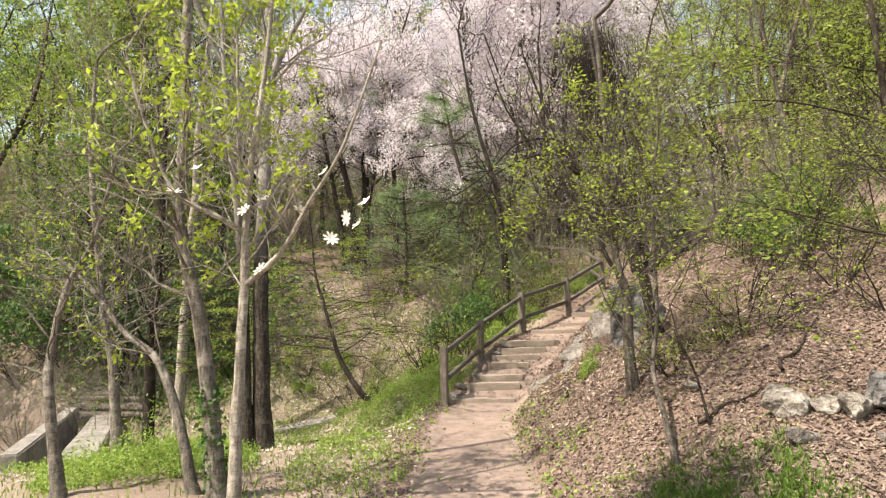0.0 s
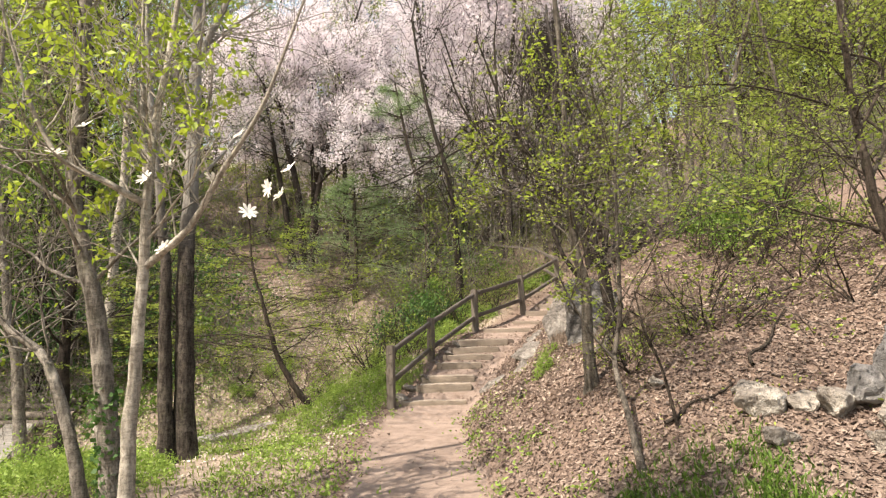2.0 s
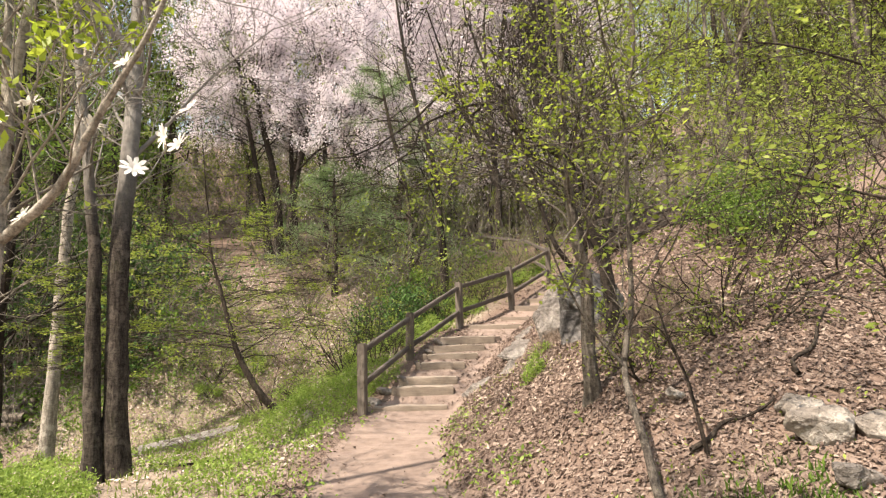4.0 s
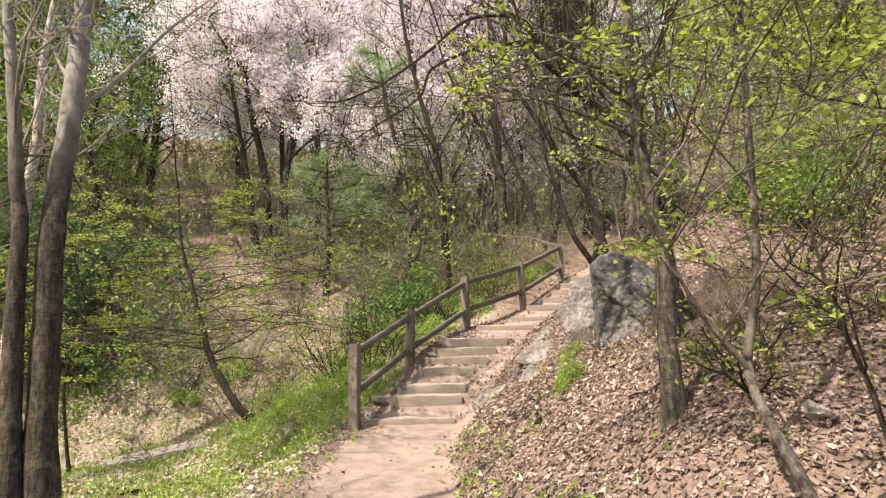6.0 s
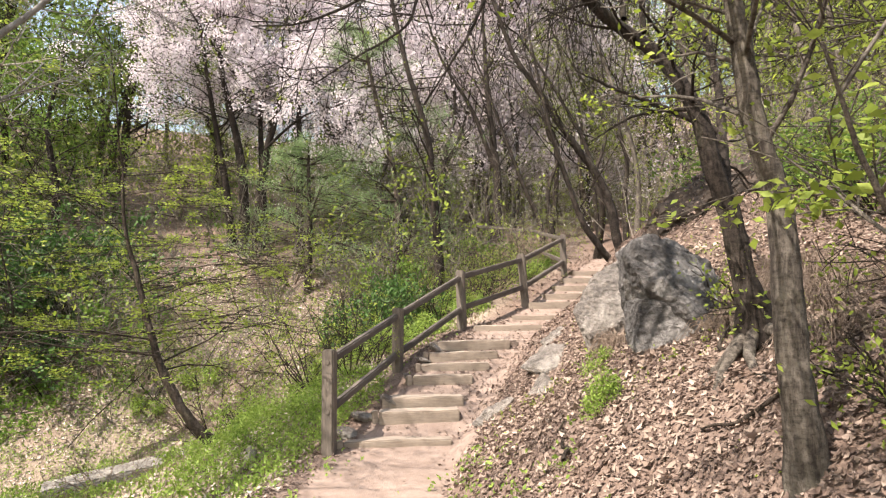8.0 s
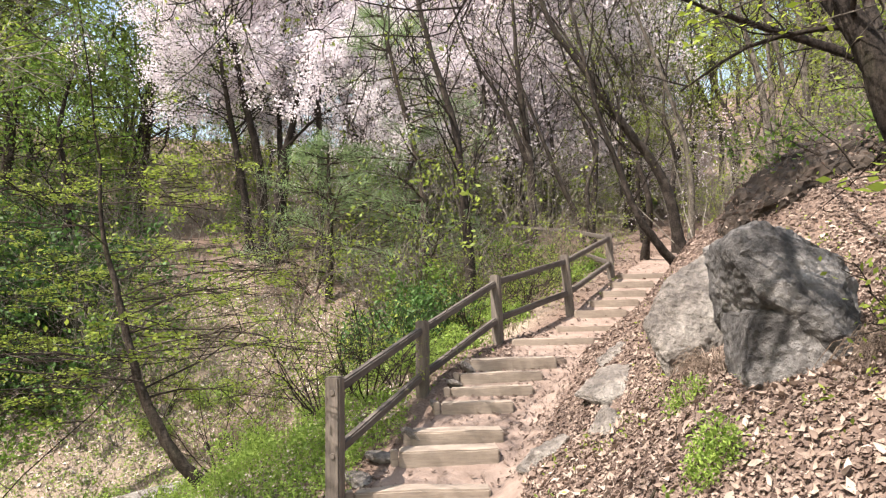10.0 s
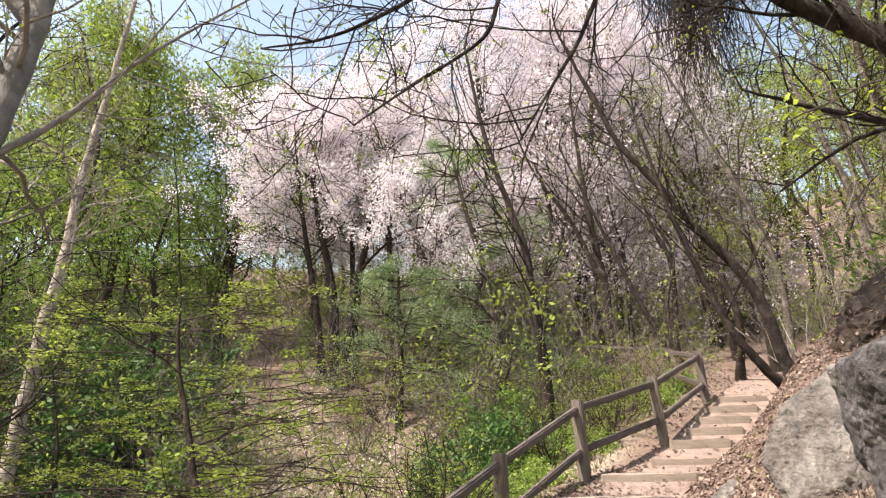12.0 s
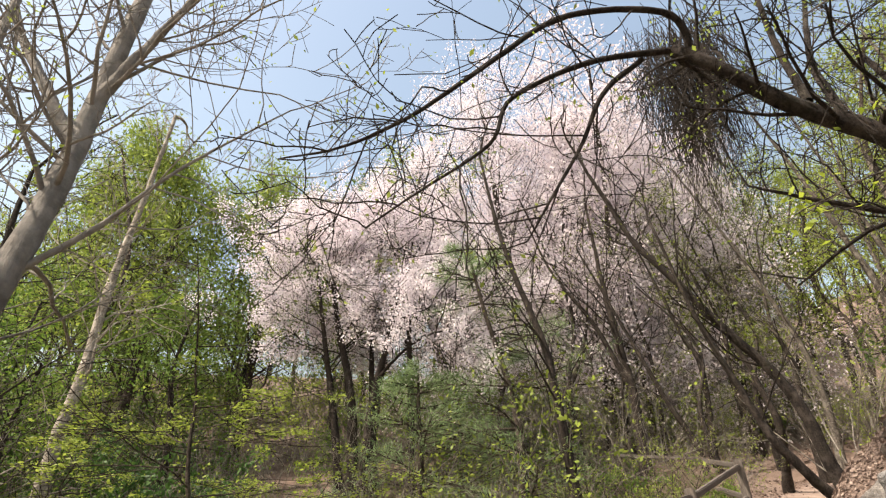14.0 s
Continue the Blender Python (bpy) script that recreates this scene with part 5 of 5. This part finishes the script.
def understory():
    kinds = [("budding_shrub", "leggy hillside shrub with sparse yellow-green leaves", LEAF_SPRING, 1.4, 0.08, 1.9, 1.3),
             ("bare_shrub", "tangled bare grey shrub on the hillside", LEAF_SPRING, 0.15, 0.07, 2.2, 1.5),
             ("leafy_shrub", "leafy green hillside shrub", LEAF_GREEN, 2.6, 0.10, 1.6, 1.3),
             ("feathery_shrub", "hillside shrub with fine yellow-green sprays", LEAF_SPRING, 2.2, 0.08, 2.6, 1.2),
             # dark foliage added to give the hollow its deep shade
             ("evergreen_shrub", "dark evergreen shrub added in place of the shade in the hollow", LEAF_DARK, 4.0, 0.12, 1.9, 1.5)]
    protos = [shrub(nm, label, -30, 30 + 5 * k, 310 + k, tall, wide, 9, mat, per, size, BARK_DARK if k == 4 else BARK_GREY, spread=0.08) for k, (nm, label, mat, per, size, tall, wide) in enumerate(kinds)]
    rng = np.random.default_rng(12)
    spots = []
    while len(spots) < 360:
        y = 15.0 + 27 * rng.random() ** 1.5
        x = (rng.random() - 0.5) * (24 + 1.5 * y) - (5 if y < 24 else 0)
        off = x - np.interp(y, CX_Y, CX_X)
        if abs(off) < 1.3 or (y < 20 and -2.8 < off < 0) or (y < 17.8 and off < 0 and x > -8.5):
            continue
        spots.append((x, y))
    while len(spots) < 400:
        x, y = -11 + 12.5 * rng.random(), 17.2 + 5.5 * rng.random()
        if (x - np.interp(y, CX_Y, CX_X)) < -2.5:
            spots.append((x, y))
    while len(spots) < 455:
        x, y = -2 + 17 * rng.random(), 20.5 + 13 * rng.random()
        if abs(x - np.interp(y, CX_Y, CX_X)) > 1.4:
            spots.append((x, y))
    while len(spots) < 510:
        spots.append((-18 + 11 * rng.random(), 18.2 + 4.5 * rng.random()))
    while len(spots) < 552:
        spots.append((-30 + 22 * rng.random(), 27 + 13 * rng.random()))
    while len(spots) < 585:
        x, y = -9 + 14 * rng.random(), 26 + 16 * rng.random()
        if abs(x - np.interp(y, CX_Y, CX_X)) > 1.4:
            spots.append((x, y))
    # more shrubs, mostly dark ones, where the hollow lies in shade
    while len(spots) < 609:
        spots.append((-14 + 7.5 * rng.random(), 17.8 + 1.7 * rng.random()))
    for k, (x, y) in enumerate(spots):
        m = pose(x, y, gz(x, y) - 0.03, rng.normal() * 3, rng.normal() * 3, rng.random() * 360)
        sc = 0.6 + 0.7 * rng.random()
        kind = int(rng.random() * 4)
        if x < -3 and kind == 1 and rng.random() < 0.5:
            kind = 2
        if y < 23 and x < 3 and rng.random() < 0.55:
            kind = 1
        if x > 3 and rng.random() < 0.5:
            kind = 1
            sc *= 0.8
        if 400 <= k < 455:
            kind, sc = (0, 2, 3, 0)[k % 4], 0.35 + 0.35 * rng.random()
        elif k >= 585:
            kind, sc = (4, 4, 1)[k % 3], 0.8 + 0.5 * rng.random()
        elif k >= 510:
            kind, sc = (2, 3, 0, 1)[k % 4], 1.1 + 0.7 * rng.random()
        elif k >= 455:
            kind = (4, 1, 4, 2)[k % 4]
        ob = protos[kind] if k < 5 else copy_thing(protos[kind], m)
        if k < 5:
            ob = protos[k]
            ob.matrix_basis = m
        ob.scale = (sc, sc, sc)


understory()
for k, (x, y, tall) in enumerate([(5.6, 9.4, 2.6), (6.7, 7.7, 2.4), (7.4, 9.0, 2.8), (7.8, 10.4, 3.4), (8.6, 8.6, 3.2), (9.8, 7.0, 3.2),
                                  (9.5, 10.5, 3.8), (10.5, 9.0, 3.6), (6.4, 10.4, 2.8)]):
    shrub("hillside_sapling", "slender many-stemmed sapling in yellow-green leaf", x, y, 340 + k, tall, 1.2, 6, (LEAF_SPRING, LEAF_SPRING, LEAF_WILLOW)[k % 3], 2.8, 0.055, spread=0.09, flat=0.25, bias=0.35)
for k, (x, y) in enumerate([(3.1, 8.3), (3.6, 7.2), (4.4, 8.6), (3.4, 6.4), (4.9, 7.3), (5.6, 9.2), (6.6, 8.0), (4.6, 6.1), (6.2, 6.6), (7.4, 9.6), (5.4, 10.6), (7.8, 7.6)]):
    shrub("bank_shrub", "low shrub with fresh yellow-green leaves on the bank", x, y, 360 + k, 0.5 + 0.25 * (k % 3), 0.6, 5, (LEAF_SPRING, HERB)[k % 3 == 2], 1.4, 0.04)


for k, (x, y, tall) in enumerate([(5.3, 11.4, 1.0), (6.2, 11.0, 0.9), (7.2, 11.4, 1.1), (5.8, 10.2, 0.7), (6.9, 10.2, 0.8), (8.2, 11.8, 1.1), (2.5, 6.62, 0.36), (2.42, 6.36, 0.3), (3.2, 6.6, 0.25)]):
    shrub("leafy_shrub", "low spreading shrub in fresh green leaf on the bank", x, y, 420 + k, tall, tall, 9 if k < 6 else 5, (LEAF_GREEN, LEAF_SPRING)[k > 5], 3.4 if k < 6 else 1.3, 0.06 if k < 6 else 0.032, spread=0.06)


def herb_patch(name, label, seed, centre, rx, ry, count, tall, mat, size):
    """A patch of leafy stems that follows the land."""
    rng = np.random.default_rng(seed)
    rad, a = np.sqrt(rng.random(count)), rng.random(count) * 6.283
    x, y = centre[0] + rx * rad * np.cos(a), centre[1] + ry * rad * np.sin(a)
    z = land(x, y) + tall * rng.random(count) * (1.05 - rad * 0.7) * (0.55 + 0.7 * np.abs(wave(2.2 * x, 2.2 * y)) * 1.8)
    base = gz(*centre)
    pts = np.stack([x - centre[0], y - centre[1], z - base], 1)
    ob = part(name, leaves_mesh(name, pts, 1.0, 0.02, size, rng, droop=-0.3, slim=0.38), mat)
    ob.location = (*centre, base)
    return tagged(ob, label, "plants", kind="stuff")


herb_patch("herb_patch", "bright green leafy herbs beside the fence post", 1, (-0.95, 11.3), 0.95, 0.8, 11000, 0.55, HERB, 0.034)
herb_patch("herb_patch", "small bright green herb beside the boulder", 9, (2.03, 8.69), 0.14, 0.12, 1100, 0.5, HERB, 0.03)
herb_patch("herb_patch", "small feathery green herb beside the boulder", 10, (2.35, 9.68), 0.15, 0.13, 500, 0.3, HERB, 0.03)
herb_patch("herb_patch", "bright green leafy herbs behind the fence", 2, (-0.2, 12.0), 0.6, 0.7, 3500, 0.35, HERB, 0.04)
herb_patch("herb_patch", "thick bright green herbs under the trees", 3, (-3.9, 7.6), 1.35, 1.25, 14000, 0.6, HERB, 0.045)
herb_patch("herb_patch", "low green herbs along the path", 4, (-1.5, 7.9), 0.6, 1.6, 1900, 0.2, HERB, 0.05)
herb_patch("herb_patch", "dark green undergrowth across the gully", 6, (-9.5, 17.8), 3.0, 1.4, 5000, 0.9, LEAF_GREEN, 0.12)
herb_patch("herb_patch", "green undergrowth at the top of the steps", 7, (3.2, 18.8), 1.3, 1.5, 3200, 0.7, LEAF_GREEN, 0.09)
herb_patch("herb_patch", "sparse green undergrowth on the far slope", 8, (-4.3, 18.0), 4.0, 2.6, 9000, 0.28, HERB, 0.06)


def weeds(name, label, seed, clumps, box, mat, size, tall, keep):
    """Low leafy clumps scattered over the land."""
    rng = np.random.default_rng(seed)
    x, y = box[0] + (box[1] - box[0]) * rng.random(clumps), box[2] + (box[3] - box[2]) * rng.random(clumps)
    ok = rng.random(clumps) < keep(x, y)
    x, y = x[ok], y[ok]
    r = 0.06 + 0.16 * rng.random(len(x))
    k = 26
    px = np.repeat(x, k) + rng.normal(size=len(x) * k) * np.repeat(r, k)
    py = np.repeat(y, k) + rng.normal(size=len(x) * k) * np.repeat(r, k)
    pz = land(px, py) + tall * rng.random(len(px)) * np.repeat(0.4 + rng.random(len(x)), k)
    ob = part(name, leaves_mesh(name, np.stack([px, py, pz], 1), 1.0, 0.01, size, rng, droop=-0.3, slim=0.5), mat)
    return tagged(ob, label, "plants", kind="stuff")


weeds("weeds", "low green weeds scattered over the slope", 401, 2600, (-9, 1.5, 9, 20), HERB, 0.045, 0.16, lambda x, y: smooth((-path_offset(x, y) - 0.7) / 0.4) * (0.25 + 0.6 * green_cover(x, y)))
weeds("weeds", "dull green low weeds on the far slope", 402, 1100, (-14, 3, 12.5, 23), LEAF_GREEN, 0.06, 0.16, lambda x, y: smooth((-path_offset(x, y) - 0.9) / 0.4) * (0.2 + 0.45 * smooth((y - 16.5) / 2)))
weeds("weeds", "yellow-green seedlings among the leaf litter", 403, 170, (1.2, 9, 4.5, 14), LEAF_SPRING, 0.03, 0.12, lambda x, y: smooth((path_offset(x, y) - 0.8) / 0.4))
weeds("weeds", "small grass tufts along the path edge", 404, 160, (-0.9, 1.6, 4, 10.5), HERB, 0.045, 0.08, lambda x, y: smooth((np.abs(path_offset(x, y)) - 0.55) / 0.2))


def thinning(x, y, box, over=1.3):
    """Scatter thins out unevenly towards the edges of its area."""
    edge = np.minimum(np.minimum(x - box[0], box[1] - x), np.minimum(y - box[2], box[3] - y))
    return smooth((edge + 0.6 * wave(1.3 * x, 1.3 * y)) / over)


def litter(name, label, seed, count, box, size, mat, keep, lift=0.008, curl=0.28):
    """Fallen leaves, each folded along its midrib, lying on the land where keep() lets them."""
    rng = np.random.default_rng(seed)
    x = box[0] + (box[1] - box[0]) * rng.random(count)
    y = box[2] + (box[3] - box[2]) * rng.random(count)
    ok = rng.random(count) < keep(x, y) * thinning(x, y, box)
    x, y = x[ok], y[ok]
    n = len(x)
    e = 0.03
    z = land(x, y)
    gxn, gyn = (land(x + e, y) - z) / e, (land(x, y + e) - z) / e
    nrm = np.stack([-gxn, -gyn, np.ones(n)], 1) + rng.normal(size=(n, 3)) * 0.17
    nrm /= np.linalg.norm(nrm, axis=1)[:, None]
    a = np.cross(nrm, rng.normal(size=(n, 3)))
    a /= np.linalg.norm(a, axis=1)[:, None]
    b = np.cross(nrm, a)
    ln = (size * (0.45 + 1.3 * rng.random(n) ** 1.6))[:, None]
    up = nrm * ln * curl * (rng.random((n, 1)) * 1.6 - 0.3)
    c = np.stack([x, y, z + 0.6 * lift + 0.012 * rng.random(n)], 1)
    fold = nrm * ln * (0.03 + 0.15 * rng.random((n, 1)))
    w1, w2 = 0.12 + 0.11 * rng.random((n, 1)), 0.09 + 0.13 * rng.random((n, 1))
    twist = nrm * ln * rng.normal(size=(n, 1)) * 0.12
    v = np.stack([c - a * ln * 0.5 + up, c - a * ln * 0.15, c + a * ln * 0.2 + up * 0.15, c + a * ln * 0.5 + up * 1.3,
                  c - a * ln * 0.15 + b * ln * w1 + fold + twist, c + a * ln * 0.22 + b * ln * w2 + fold + up * 0.3,
                  c - a * ln * 0.15 - b * ln * w1 + fold - twist, c + a * ln * 0.22 - b * ln * w2 + fold + up * 0.3], 1)
    i = np.arange(n)[:, None] * 8
    t = np.concatenate([i + k for k in ([0, 1, 4], [1, 2, 5], [1, 5, 4], [2, 3, 5], [0, 6, 1], [1, 6, 7], [1, 7, 2], [2, 7, 3])])
    return tagged(part(name, array_mesh(name, v.reshape(-1, 3), t), mat), label, "leaves", kind="stuff")


def on_bank(x, y):
    off = path_offset(x, y)
    return np.where(off > 0, smooth((off - 0.5 - 0.75 * bare_bank(off, y)) / 0.35), np.where(y > 10.7, 0.95, 0.7) * smooth((-off - np.where(y > 10.7, 0.36, 0.55)) / 0.2) * (1 - 0.45 * green_cover(x, y))) + 0.03 + 0.16 * (y > 10.9)


litter("fallen_leaves", "dry curled brown leaves covering the bank", 91, 215000, (0.4, 7.4, 2.1, 14.2), 0.038, DRY_LEAF, on_bank)
litter("fallen_leaves", "large pale curled oak leaves on the bank", 89, 6000, (0.9, 5.2, 6.8, 11.5), 0.058, PALE_OAK, on_bank, 0.02, 0.45)
litter("fallen_leaves", "dry brown leaves along the edge of the path", 90, 42000, (-2.6, 0.9, 2.1, 15.5), 0.04, DRY_LEAF, on_bank)
litter("fallen_leaves", "dry brown leaves on the upper slope", 92, 42000, (0, 15, 8.3, 27), 0.06, DRY_LEAF, on_bank)

litter("fallen_leaves", "pale dry leaves strewn over the gully slope", 93, 66000, (-11, 1, 7.5, 22), 0.07, PALE_LEAF, lambda x, y: 0.85 * smooth((-path_offset(x, y) - 0.8) / 0.5) * (1 - 0.7 * green_cover(x, y)))


def sward(name, label, seed, count, box, tall, mat, keep):
    """Grass blades standing on the land."""
    rng = np.random.default_rng(seed)
    x = box[0] + (box[1] - box[0]) * rng.random(count)
    y = box[2] + (box[3] - box[2]) * rng.random(count)
    ok = rng.random(count) < keep(x, y) * thinning(x, y, box)
    x, y = x[ok], y[ok]
    n = len(x)
    z = land(x, y)
    a = rng.random(n) * 6.283
    lean = rng.normal(size=(n, 2)) * 0.4
    h = tall * (0.4 + 0.9 * rng.random(n))
    w = 0.004 + 0.006 * rng.random(n)
    c = np.stack([x, y, z - 0.01], 1)
    side = np.stack([np.cos(a) * w, np.sin(a) * w, 0 * a], 1)
    top = c + np.stack([lean[:, 0] * h, lean[:, 1] * h, h], 1)
    mid = c + np.stack([lean[:, 0] * h * 0.3, lean[:, 1] * h * 0.3, h * 0.6], 1)
    v = np.stack([c - side, c + side, mid + side * 0.8, top, mid - side * 0.8], 1)
    i = np.arange(n)[:, None] * 5
    q = np.concatenate([i + [0, 1, 2, 4], i + [4, 2, 3, 3]])
    me = bpy.data.meshes.new(name)
    faces = [tuple(f) if f[3] != f[2] else tuple(f[:3]) for f in q.tolist()]
    me.from_pydata(v.reshape(-1, 3).tolist(), [], faces)
    return tagged(part(name, me, mat), label, "grass", kind="stuff")


sward("grass", "thin spring grass on the left bank", 95, 42000, (-8, 1.4, 1.8, 17.5), 0.10, GRASS, lambda x, y: 0.5 * green_cover(x, y))
sward("grass", "dry and green grass on the far slope", 97, 30000, (-11, 3, 11, 23.5), 0.13, DRY_GRASS, lambda x, y: (0.35 + 0.5 * green_cover(x, y)) * smooth((-path_offset(x, y) - 0.8) / 0.5))
sward("grass", "shaded grass at the foot of the bank", 96, 60000, (1.0, 3.1, 2.8, 5.6), 0.07, GRASS_SHADED, lambda x, y: np.exp(-((x - 2.2) / 0.6) ** 4 - ((y - 4.4) / 0.62) ** 4) * np.clip(0.45 + 1.6 * wave(3.1 * x, 3.1 * y), 0.08, 0.9) + 0.04)
